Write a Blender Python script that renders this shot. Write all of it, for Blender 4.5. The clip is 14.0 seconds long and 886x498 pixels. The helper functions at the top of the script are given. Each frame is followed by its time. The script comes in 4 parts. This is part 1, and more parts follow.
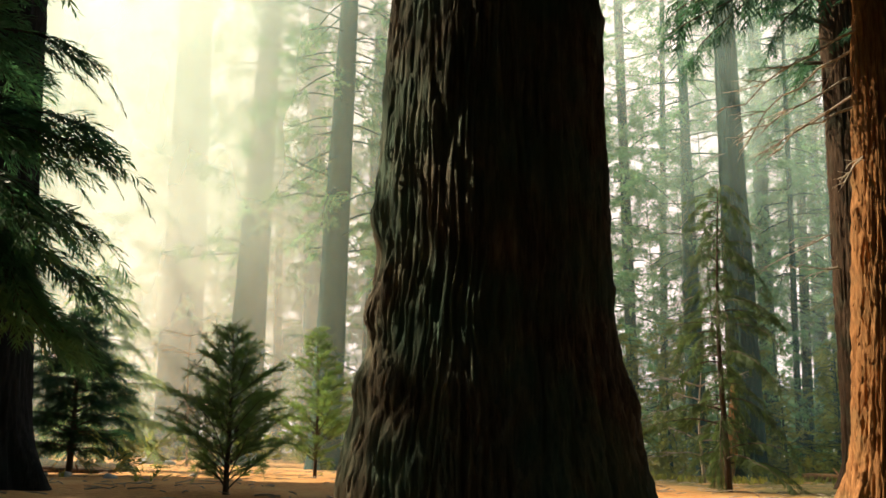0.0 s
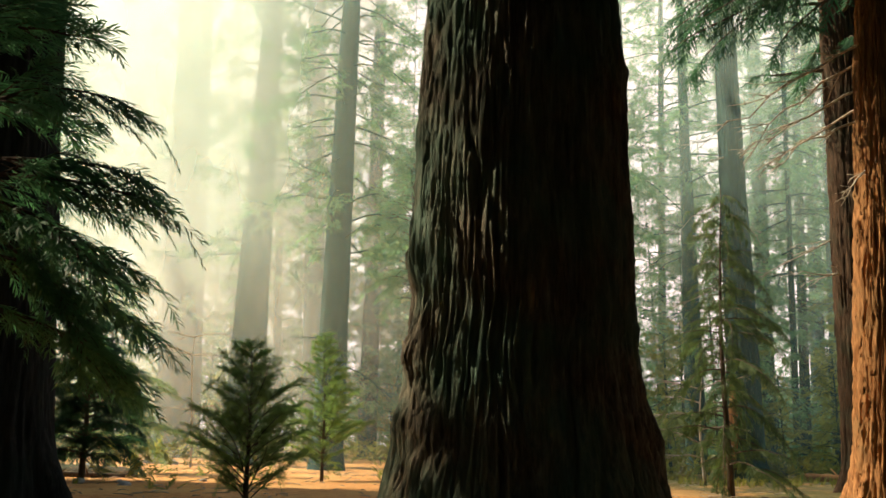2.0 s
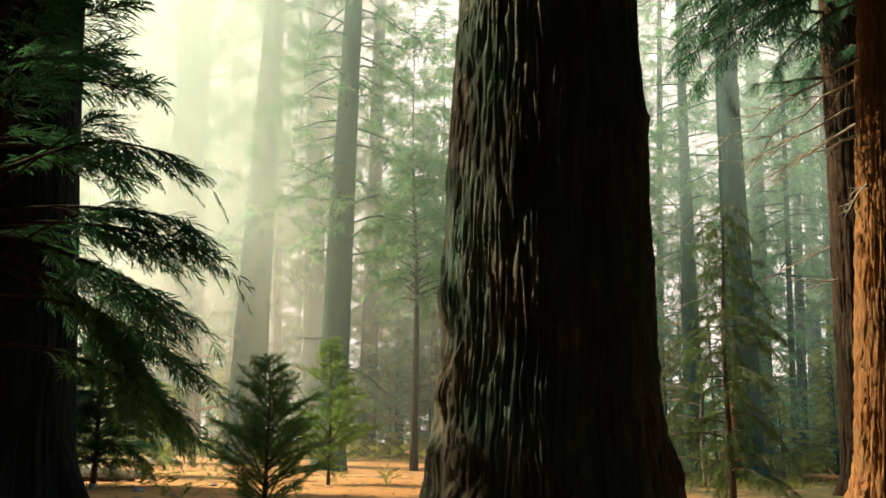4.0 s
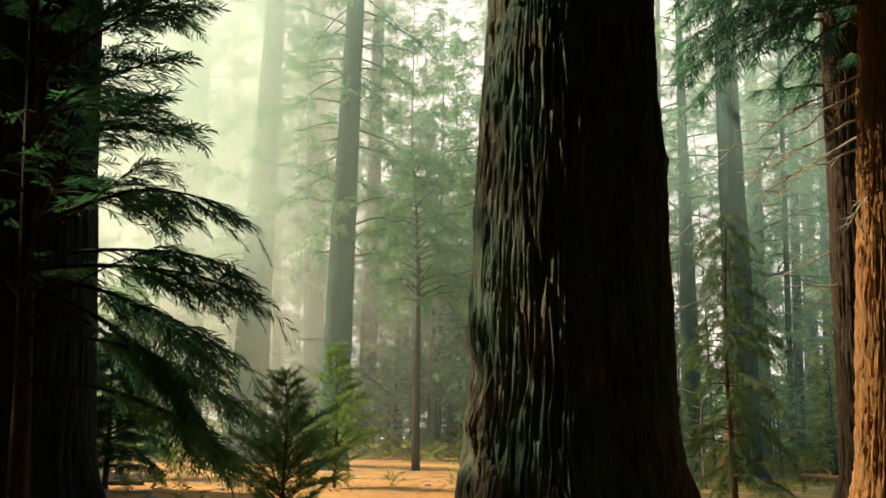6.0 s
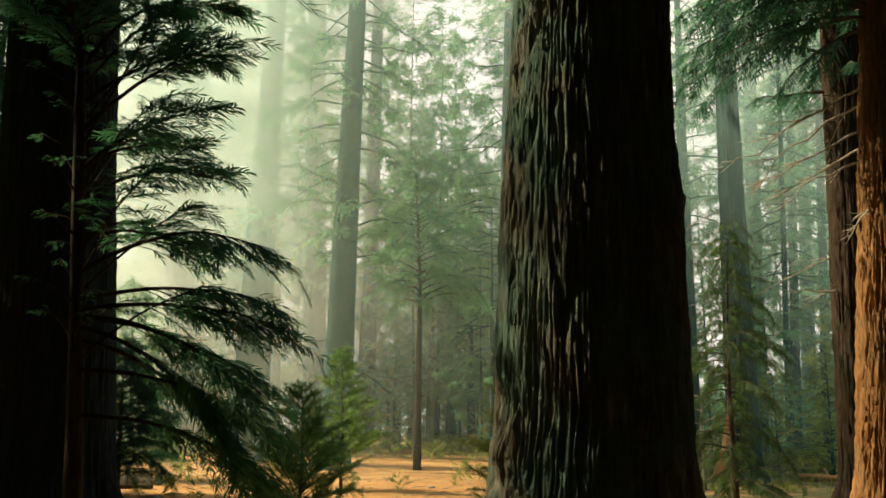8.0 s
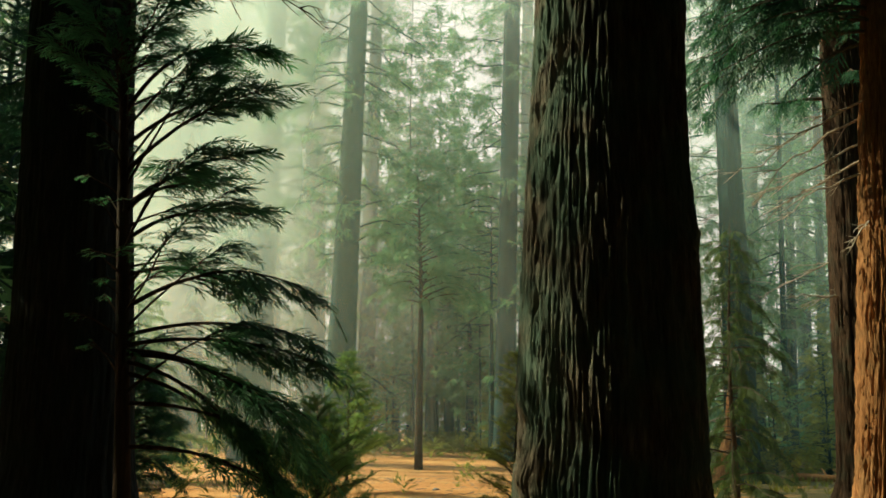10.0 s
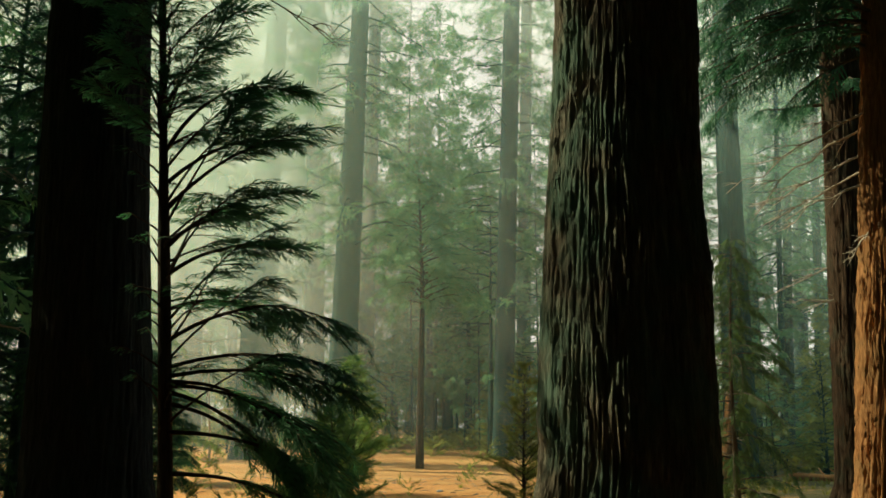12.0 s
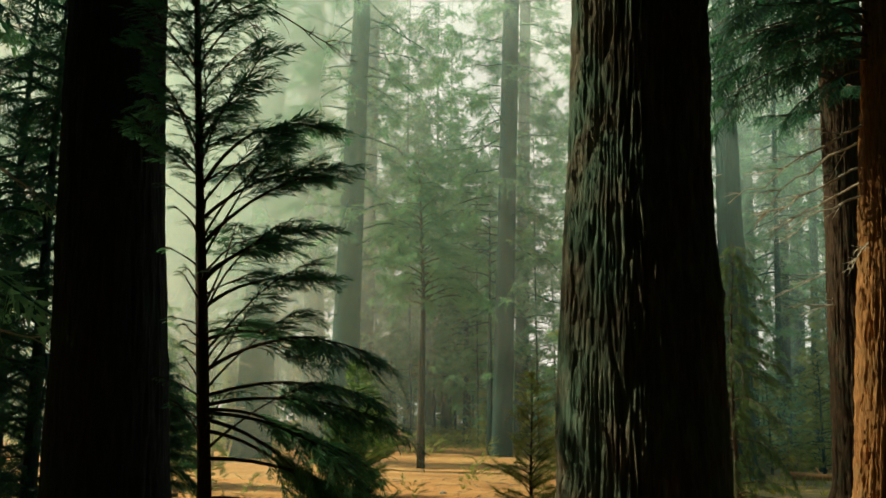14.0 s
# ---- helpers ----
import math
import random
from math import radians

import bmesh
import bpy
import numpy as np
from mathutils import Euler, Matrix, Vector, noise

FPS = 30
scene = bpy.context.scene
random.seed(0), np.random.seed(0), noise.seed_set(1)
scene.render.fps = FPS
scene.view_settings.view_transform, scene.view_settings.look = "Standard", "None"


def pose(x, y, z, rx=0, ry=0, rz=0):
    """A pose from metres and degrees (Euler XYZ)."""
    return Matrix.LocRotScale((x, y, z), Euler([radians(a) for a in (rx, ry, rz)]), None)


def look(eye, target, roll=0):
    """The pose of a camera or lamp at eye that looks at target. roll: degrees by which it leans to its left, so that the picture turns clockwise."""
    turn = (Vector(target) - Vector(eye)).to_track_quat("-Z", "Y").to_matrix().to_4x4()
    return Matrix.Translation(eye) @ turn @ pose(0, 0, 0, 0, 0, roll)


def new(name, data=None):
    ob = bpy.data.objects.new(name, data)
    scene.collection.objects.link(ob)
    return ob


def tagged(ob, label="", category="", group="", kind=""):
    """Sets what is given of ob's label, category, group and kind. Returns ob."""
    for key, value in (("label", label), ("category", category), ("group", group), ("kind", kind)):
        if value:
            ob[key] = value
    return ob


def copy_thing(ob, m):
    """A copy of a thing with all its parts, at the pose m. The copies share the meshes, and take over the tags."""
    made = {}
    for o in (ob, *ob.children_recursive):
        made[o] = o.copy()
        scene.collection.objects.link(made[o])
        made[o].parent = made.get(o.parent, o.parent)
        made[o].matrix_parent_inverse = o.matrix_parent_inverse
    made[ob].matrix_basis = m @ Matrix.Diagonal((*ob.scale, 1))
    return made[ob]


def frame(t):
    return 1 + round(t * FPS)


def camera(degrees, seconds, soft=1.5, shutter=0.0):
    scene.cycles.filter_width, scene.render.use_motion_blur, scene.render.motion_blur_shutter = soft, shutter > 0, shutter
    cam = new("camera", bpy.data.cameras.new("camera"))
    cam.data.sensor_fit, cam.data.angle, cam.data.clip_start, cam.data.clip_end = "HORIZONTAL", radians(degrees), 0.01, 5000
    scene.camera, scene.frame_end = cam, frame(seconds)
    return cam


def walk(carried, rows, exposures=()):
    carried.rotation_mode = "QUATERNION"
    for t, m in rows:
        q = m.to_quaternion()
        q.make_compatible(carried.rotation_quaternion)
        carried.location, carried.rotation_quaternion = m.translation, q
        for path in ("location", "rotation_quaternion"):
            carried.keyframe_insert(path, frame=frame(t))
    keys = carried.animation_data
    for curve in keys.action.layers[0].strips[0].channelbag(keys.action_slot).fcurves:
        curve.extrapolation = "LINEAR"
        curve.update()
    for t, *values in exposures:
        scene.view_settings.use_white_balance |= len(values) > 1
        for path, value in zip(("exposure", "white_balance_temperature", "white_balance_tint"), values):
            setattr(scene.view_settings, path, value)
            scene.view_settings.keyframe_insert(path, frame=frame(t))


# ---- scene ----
cam = camera(54.0, 14.0, soft=1.6)
PATH = [
    (0.0, -0.0000, -0.0000, 0.5500, -0.000, 13.060),
    (0.5, -0.0689, -0.0973, 0.6219, -0.055, 12.976),
    (1.0, -0.1379, -0.1947, 0.6938, -0.111, 12.892),
    (1.5, -0.2070, -0.2924, 0.7657, -0.167, 12.808),
    (2.0, -0.2762, -0.3902, 0.8375, -0.224, 12.724),
    (2.5, -0.3454, -0.4882, 0.9093, -0.280, 12.640),
    (3.0, -0.4148, -0.5864, 0.9811, -0.337, 12.556),
    (3.5, -0.4842, -0.6848, 1.0528, -0.394, 12.471),
    (4.0, -0.5537, -0.7834, 1.1245, -0.452, 12.387),
    (4.5, -0.6233, -0.8821, 1.1962, -0.510, 12.303),
    (5.0, -0.6930, -0.9811, 1.2678, -0.568, 12.218),
    (5.5, -0.7627, -1.0802, 1.3394, -0.626, 12.134),
    (6.0, -0.8326, -1.1795, 1.4110, -0.685, 12.049),
    (6.5, -0.9025, -1.2790, 1.4826, -0.744, 11.964),
    (7.0, -0.9725, -1.3787, 1.5541, -0.803, 11.880),
    (7.5, -1.0426, -1.4786, 1.6256, -0.862, 11.795),
    (8.0, -1.1128, -1.5787, 1.6970, -0.922, 11.710),
    (8.5, -1.1831, -1.6790, 1.7684, -0.982, 11.625),
    (9.0, -1.2534, -1.7794, 1.8398, -1.043, 11.540),
    (9.5, -1.3238, -1.8800, 1.9112, -1.103, 11.455),
    (10.0, -1.3944, -1.9809, 1.9825, -1.164, 11.370),
    (10.5, -1.4650, -2.0819, 2.0538, -1.226, 11.285),
    (11.0, -1.5357, -2.1831, 2.1251, -1.287, 11.200),
    (11.5, -1.6064, -2.2844, 2.1963, -1.349, 11.114),
    (12.0, -1.6773, -2.3860, 2.2675, -1.411, 11.029),
    (12.5, -1.7482, -2.4878, 2.3387, -1.474, 10.944),
    (13.0, -1.8192, -2.5897, 2.4099, -1.537, 10.858),
    (13.5, -1.8904, -2.6918, 2.4810, -1.600, 10.773),
    (14.0, -1.9616, -2.7942, 2.5521, -1.663, 10.687),
]
walk(cam, [(t, pose(x, y, z, 90 + pitch, 0, yaw)) for t, x, y, z, yaw, pitch in PATH],
     exposures=[(0.0, 1.1, 6500, -7), (7.0, 0.88, 6350, -19), (14.0, 0.44, 6250, -29)])

# ---- light ----
SUN_EL, SUN_AZ = 44.0, -76.0          # degrees above the ground; from straight ahead, minus is to the left
world = bpy.data.worlds.new("sky")
scene.world = world
world.use_nodes = True
wt = world.node_tree
sky = wt.nodes.new("ShaderNodeTexSky")
sky.sky_type, sky.sun_disc = "NISHITA", False
sky.sun_elevation, sky.sun_rotation = radians(SUN_EL), radians(SUN_AZ)
sky.air_density, sky.dust_density, sky.ozone_density = 1.0, 0.6, 1.0
wt.nodes["Background"].inputs[1].default_value = 0.075
wt.links.new(sky.outputs[0], wt.nodes["Background"].inputs[0])

sun = new("sun", bpy.data.lights.new("sun", "SUN"))
sun.data.energy, sun.data.angle, sun.data.color = 5.0, radians(0.6), (1.0, 0.79, 0.62)
to_sun = Vector((math.sin(radians(SUN_AZ)) * math.cos(radians(SUN_EL)), math.cos(radians(SUN_AZ)) * math.cos(radians(SUN_EL)), math.sin(radians(SUN_EL))))
sun.matrix_world = look(to_sun * 100, (0, 0, 0))

# ---- materials ----
def material(name):
    m = bpy.data.materials.new(name)
    m.use_nodes = True
    return m, m.node_tree, m.node_tree.nodes["Principled BSDF"]


def node(tree, kind, links=()):
    n = tree.nodes.new(kind)
    for socket, source in links:
        if isinstance(source, bpy.types.NodeSocket):
            tree.links.new(source, n.inputs[socket])
        else:
            n.inputs[socket].default_value = source
    return n


def ramp(tree, source, stops):
    n = tree.nodes.new("ShaderNodeValToRGB")
    tree.links.new(source, n.inputs[0])
    while len(n.color_ramp.elements) < len(stops):
        n.color_ramp.elements.new(0.5)
    for e, (p, c) in zip(n.color_ramp.elements, stops):
        e.position, e.color = p, (*c, 1)
    return n.outputs[0]


def mix(tree, fac, a, b, blend="MIX"):
    n = tree.nodes.new("ShaderNodeMixRGB")
    n.blend_type = blend
    for i, s in enumerate((fac, a, b)):
        if isinstance(s, bpy.types.NodeSocket):
            tree.links.new(s, n.inputs[i])
        else:
            n.inputs[i].default_value = s if i == 0 else (*s, 1)
    return n.outputs[0]


def bark_material(name, dark, mid, light, moss, stretch=9.0, relief=0.02, mossy=0.5):
    """Furrowed bark: long fibres, darker in the furrows' own grain, patches of a second tone passed as moss."""
    m, t, p = material(name)
    co = node(t, "ShaderNodeTexCoord").outputs["Object"]
    fib = node(t, "ShaderNodeMapping", [("Vector", co), ("Scale", (1, 1, 1 / stretch))]).outputs[0]
    n1 = node(t, "ShaderNodeTexNoise", [("Vector", fib), ("Scale", 16.0), ("Detail", 7.0), ("Roughness", 0.65)]).outputs[0]
    n2 = node(t, "ShaderNodeTexNoise", [("Vector", fib), ("Scale", 48.0), ("Detail", 6.0), ("Roughness", 0.7)]).outputs[0]
    n3 = node(t, "ShaderNodeTexNoise", [("Vector", co), ("Scale", 1.3), ("Detail", 5.0)]).outputs[0]
    c = ramp(t, n1, [(0.3, dark), (0.5, mid), (0.72, light)])
    c = mix(t, 0.35, c, ramp(t, n2, [(0.3, dark), (0.7, light)]), "MIX")
    c = mix(t, ramp(t, n3, [(mossy, (0, 0, 0)), (mossy + 0.18, (0.6, 0.6, 0.6))]), c, moss)
    t.links.new(c, p.inputs["Base Color"])
    p.inputs["Roughness"].default_value = 0.9
    p.inputs["Specular IOR Level"].default_value = 0.12
    h = mix(t, 0.4, n1, n2)
    b = node(t, "ShaderNodeBump", [("Height", h), ("Strength", 1.0), ("Distance", relief)])
    t.links.new(b.outputs[0], p.inputs["Normal"])
    return m


def leaf_material(name, a, b, through_light):
    m, t, p = material(name)
    rnd = node(t, "ShaderNodeNewGeometry").outputs["Random Per Island"]
    co = node(t, "ShaderNodeTexCoord").outputs["Object"]
    n1 = node(t, "ShaderNodeTexNoise", [("Vector", co), ("Scale", 2.2), ("Detail", 4.0)]).outputs[0]
    c = mix(t, rnd, a, b)
    c = mix(t, ramp(t, n1, [(0.35, (0, 0, 0)), (0.7, (0.7, 0.7, 0.7))]), c, through_light)
    t.links.new(c, p.inputs["Base Color"])
    p.inputs["Roughness"].default_value = 0.5
    p.inputs["Specular IOR Level"].default_value = 0.3
    tr = node(t, "ShaderNodeBsdfTranslucent")
    t.links.new(mix(t, 0.6, c, through_light), tr.inputs[0])
    s = node(t, "ShaderNodeMixShader", [(0, 0.6), (1, p.outputs[0]), (2, tr.outputs[0])])
    t.links.new(s.outputs[0], t.nodes["Material Output"].inputs[0])
    return m


def ground_material():
    m, t, p = material("needle_litter")
    co = node(t, "ShaderNodeTexCoord").outputs["Object"]
    n1 = node(t, "ShaderNodeTexNoise", [("Vector", co), ("Scale", 0.35), ("Detail", 6.0)]).outputs[0]
    n2 = node(t, "ShaderNodeTexNoise", [("Vector", co), ("Scale", 9.0), ("Detail", 8.0), ("Roughness", 0.7)]).outputs[0]
    n3 = node(t, "ShaderNodeTexNoise", [("Vector", co), ("Scale", 60.0), ("Detail", 3.0)]).outputs[0]
    c = ramp(t, n2, [(0.3, (0.2, 0.07, 0.018)), (0.48, (0.68, 0.27, 0.065)), (0.66, (0.88, 0.47, 0.14))])
    c = mix(t, ramp(t, n1, [(0.45, (0, 0, 0)), (0.6, (0.75, 0.75, 0.75))]), c, (0.82, 0.45, 0.15))
    c = mix(t, 0.3, c, ramp(t, n3, [(0.3, (0.14, 0.05, 0.018)), (0.7, (0.74, 0.42, 0.19))]))
    # moss over the litter on the right, its colour darkened for the shade there
    shaded_side = node(t, "ShaderNodeMapRange", [(0, node(t, "ShaderNodeSeparateXYZ", [(0, co)]).outputs[0]), (1, 5.0), (2, 8.0)]).outputs[0]
    n4 = node(t, "ShaderNodeTexNoise", [("Vector", co), ("Scale", 0.55), ("Detail", 7.0), ("Roughness", 0.65)]).outputs[0]
    moss = mix(t, 1.0, shaded_side, ramp(t, n4, [(0.3, (0.15, 0.15, 0.15)), (0.46, (0.95, 0.95, 0.95))]), "MULTIPLY")
    c = mix(t, moss, c, ramp(t, n2, [(0.3, (0.03, 0.025, 0.008)), (0.5, (0.08, 0.075, 0.016)), (0.72, (0.2, 0.2, 0.03))]))
    t.links.new(c, p.inputs["Base Color"])
    p.inputs["Roughness"].default_value = 0.95
    b = node(t, "ShaderNodeBump", [("Height", mix(t, 0.5, n2, n3)), ("Strength", 1.1), ("Distance", 0.05)])
    t.links.new(b.outputs[0], p.inputs["Normal"])
    return m


def plain_material(name, a, b, scale, rough=0.9):
    m, t, p = material(name)
    co = node(t, "ShaderNodeTexCoord").outputs["Object"]
    n1 = node(t, "ShaderNodeTexNoise", [("Vector", co), ("Scale", scale), ("Detail", 7.0), ("Roughness", 0.65)]).outputs[0]
    t.links.new(ramp(t, n1, [(0.3, a), (0.7, b)]), p.inputs["Base Color"])
    p.inputs["Roughness"].default_value = rough
    bp = node(t, "ShaderNodeBump", [("Height", n1), ("Strength", 0.7), ("Distance", 0.02)])
    t.links.new(bp.outputs[0], p.inputs["Normal"])
    return m


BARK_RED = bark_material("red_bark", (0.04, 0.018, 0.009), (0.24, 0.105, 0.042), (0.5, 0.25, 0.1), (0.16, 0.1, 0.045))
# red_bark darkened for shade, whose teal cast is mixed in with the moss
BARK_MOSSY_SHADED = bark_material("mossy_bark_shaded", (0.008, 0.007, 0.006), (0.08, 0.066, 0.048), (0.29, 0.235, 0.165), (0.065, 0.13, 0.095), 7.0, 0.045, 0.42)
# red_bark again, its colour darkened for stems that stand in shade
BARK_STRINGY_SHADED = bark_material("stringy_bark_shaded", (0.01, 0.008, 0.006), (0.045, 0.028, 0.018), (0.13, 0.075, 0.045), (0.04, 0.045, 0.03), 9.0, 0.04)
# near-black: the trunks' deep shade is put into the bark colour
BARK_SHADED = bark_material("shaded_bark", (0.005, 0.006, 0.006), (0.014, 0.016, 0.015), (0.04, 0.04, 0.034), (0.015, 0.026, 0.021))
# teal of the hazy air is put into this bark and its moss tone
BARK_HAZY = bark_material("hazy_bark", (0.013, 0.032, 0.03), (0.03, 0.062, 0.057), (0.075, 0.115, 0.105), (0.03, 0.08, 0.065), 7.0, 0.03)
BARK_DARK = bark_material("young_bark", (0.03, 0.022, 0.016), (0.08, 0.06, 0.045), (0.16, 0.12, 0.09), (0.08, 0.09, 0.05))
DEADWOOD = plain_material("dead_wood", (0.2, 0.15, 0.1), (0.5, 0.42, 0.33), 12.0)
LEAF_CEDAR = leaf_material("cedar_foliage", (0.022, 0.062, 0.032), (0.045, 0.1, 0.045), (0.12, 0.28, 0.115))
# darker copy of cedar_foliage with the shade put into its colour
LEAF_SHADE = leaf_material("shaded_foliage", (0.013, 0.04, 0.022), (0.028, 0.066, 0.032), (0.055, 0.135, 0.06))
LEAF_YOUNG = leaf_material("young_foliage", (0.05, 0.1, 0.03), (0.13, 0.18, 0.045), (0.36, 0.36, 0.08))
LEAF_SAPLING = leaf_material("sapling_foliage", (0.045, 0.125, 0.045), (0.12, 0.22, 0.07), (0.3, 0.42, 0.11))
LEAF_DUSKY = leaf_material("dusky_foliage", (0.018, 0.045, 0.022), (0.045, 0.08, 0.03), (0.13, 0.18, 0.055))
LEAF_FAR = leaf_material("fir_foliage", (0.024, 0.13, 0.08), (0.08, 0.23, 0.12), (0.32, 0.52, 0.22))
LITTER = ground_material()
GRASS = leaf_material("undergrowth_leaf", (0.05, 0.08, 0.018), (0.13, 0.15, 0.03), (0.38, 0.33, 0.06))
STONE = plain_material("granite", (0.2, 0.19, 0.17), (0.45, 0.43, 0.4), 6.0)


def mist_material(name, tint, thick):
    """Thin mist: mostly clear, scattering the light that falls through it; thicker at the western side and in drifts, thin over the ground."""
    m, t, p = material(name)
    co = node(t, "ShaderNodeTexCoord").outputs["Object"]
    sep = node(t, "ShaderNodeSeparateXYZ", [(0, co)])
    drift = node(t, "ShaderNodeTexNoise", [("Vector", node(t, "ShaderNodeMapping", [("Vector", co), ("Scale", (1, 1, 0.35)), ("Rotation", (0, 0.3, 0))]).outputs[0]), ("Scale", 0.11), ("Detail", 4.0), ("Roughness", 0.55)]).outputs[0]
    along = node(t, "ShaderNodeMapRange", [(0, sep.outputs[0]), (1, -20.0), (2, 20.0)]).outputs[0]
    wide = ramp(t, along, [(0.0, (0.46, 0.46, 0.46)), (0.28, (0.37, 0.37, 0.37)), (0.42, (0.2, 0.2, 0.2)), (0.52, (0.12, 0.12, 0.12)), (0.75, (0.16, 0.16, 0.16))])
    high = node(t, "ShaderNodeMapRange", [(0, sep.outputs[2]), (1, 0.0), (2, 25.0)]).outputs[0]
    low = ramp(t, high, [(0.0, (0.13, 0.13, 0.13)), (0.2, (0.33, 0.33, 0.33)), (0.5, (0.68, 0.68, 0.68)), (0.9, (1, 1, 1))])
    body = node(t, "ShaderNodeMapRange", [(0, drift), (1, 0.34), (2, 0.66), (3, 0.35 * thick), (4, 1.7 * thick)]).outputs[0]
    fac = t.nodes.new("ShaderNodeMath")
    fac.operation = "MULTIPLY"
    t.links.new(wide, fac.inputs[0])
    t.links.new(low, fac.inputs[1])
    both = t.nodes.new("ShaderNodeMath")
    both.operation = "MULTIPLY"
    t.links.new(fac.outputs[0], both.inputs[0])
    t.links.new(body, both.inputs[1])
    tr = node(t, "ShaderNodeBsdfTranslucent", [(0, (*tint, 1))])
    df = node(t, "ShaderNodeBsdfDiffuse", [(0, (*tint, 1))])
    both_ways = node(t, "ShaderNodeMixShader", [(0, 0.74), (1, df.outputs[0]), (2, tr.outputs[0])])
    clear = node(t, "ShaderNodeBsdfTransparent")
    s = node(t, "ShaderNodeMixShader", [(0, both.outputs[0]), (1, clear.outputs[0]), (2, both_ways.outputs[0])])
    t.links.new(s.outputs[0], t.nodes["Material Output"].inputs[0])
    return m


# cool shade and warm sunlight are put into the near and far mist tints
MIST_NEAR = mist_material("mist_shade_tint", (0.62, 0.8, 0.74), 0.95)
MIST_FAR = mist_material("mist_sun_tint", (0.79, 0.755, 0.735), 1.02)


def haze_sky_material():
    """The bright hazy sky far beyond the last trees."""
    m, t, p = material("hazy_sky")
    co = node(t, "ShaderNodeTexCoord").outputs["Object"]
    n1 = node(t, "ShaderNodeTexNoise", [("Vector", co), ("Scale", 0.012), ("Detail", 3.0)]).outputs[0]
    e = node(t, "ShaderNodeEmission", [("Strength", 1.08)])
    t.links.new(ramp(t, n1, [(0.3, (0.98, 0.73, 0.76)), (0.7, (1.0, 0.78, 0.8))]), e.inputs[0])
    t.links.new(e.outputs[0], t.nodes["Material Output"].inputs[0])
    return m


HAZE_SKY = haze_sky_material()

# ---- building blocks ----
def rise(x, y):
    """Height of the forest floor."""
    yy, xx = min(max(y, 0.0), 60.0), min(max(x, -25.0), 30.0)
    fade = min(1.0, max(0.0, y / 12.0))
    return -0.012 * yy - 0.022 * xx * fade


def bump(x, y):
    return 0.07 * noise.noise((x * 0.35, y * 0.35, 3.0)) + 0.03 * noise.noise((x * 1.3, y * 1.3, 7.0))


def mesh_object(name, verts, faces, mat, parent=None, label="", smooth=True):
    me = bpy.data.meshes.new(name)
    me.from_pydata([tuple(v) for v in verts], [], faces)
    me.materials.append(mat)
    if smooth:
        me.polygons.foreach_set("use_smooth", [True] * len(me.polygons))
    ob = new(name, me)
    if parent is not None:
        ob.parent = parent
    if label:
        ob["label"] = label
    return ob


def thing(name, at, label, category, group="", kind=""):
    e = new(name)
    e.location = at
    e.empty_display_size = 0.3
    return tagged(e, label, category, group, kind)


def tube(points, radii, sides=7):
    """Verts and faces of a tapering tube along points."""
    verts, faces = [], []
    for i, (p, r) in enumerate(zip(points, radii)):
        a, b = points[max(i - 1, 0)], points[min(i + 1, len(points) - 1)]
        d = (Vector(b) - Vector(a)).normalized()
        u = d.orthogonal().normalized() if abs(d.z) > 0.9 else d.cross(Vector((0, 0, 1))).normalized()
        w = d.cross(u)
        for k in range(sides):
            q = 2 * math.pi * k / sides
            verts.append(Vector(p) + (u * math.cos(q) + w * math.sin(q)) * r)
        if i:
            o = (i - 1) * sides
            for k in range(sides):
                faces.append((o + k, o + (k + 1) % sides, o + sides + (k + 1) % sides, o + sides + k))
    faces.append(tuple(range(sides))[::-1])
    faces.append(tuple(range(len(verts) - sides, len(verts))))
    return verts, faces


def join(bits):
    verts, faces = [], []
    for v, f in bits:
        o = len(verts)
        verts.extend(v)
        faces.extend(tuple(i + o for i in q) for q in f)
    return verts, faces


def interp(table, z):
    """Linear interpolation in rows (z, values...)."""
    if z <= table[0][0]:
        return table[0][1:]
    for a, b in zip(table, table[1:]):
        if z <= b[0]:
            k = (z - a[0]) / (b[0] - a[0])
            return tuple(p + (q - p) * k for p, q in zip(a[1:], b[1:]))
    return table[-1][1:]


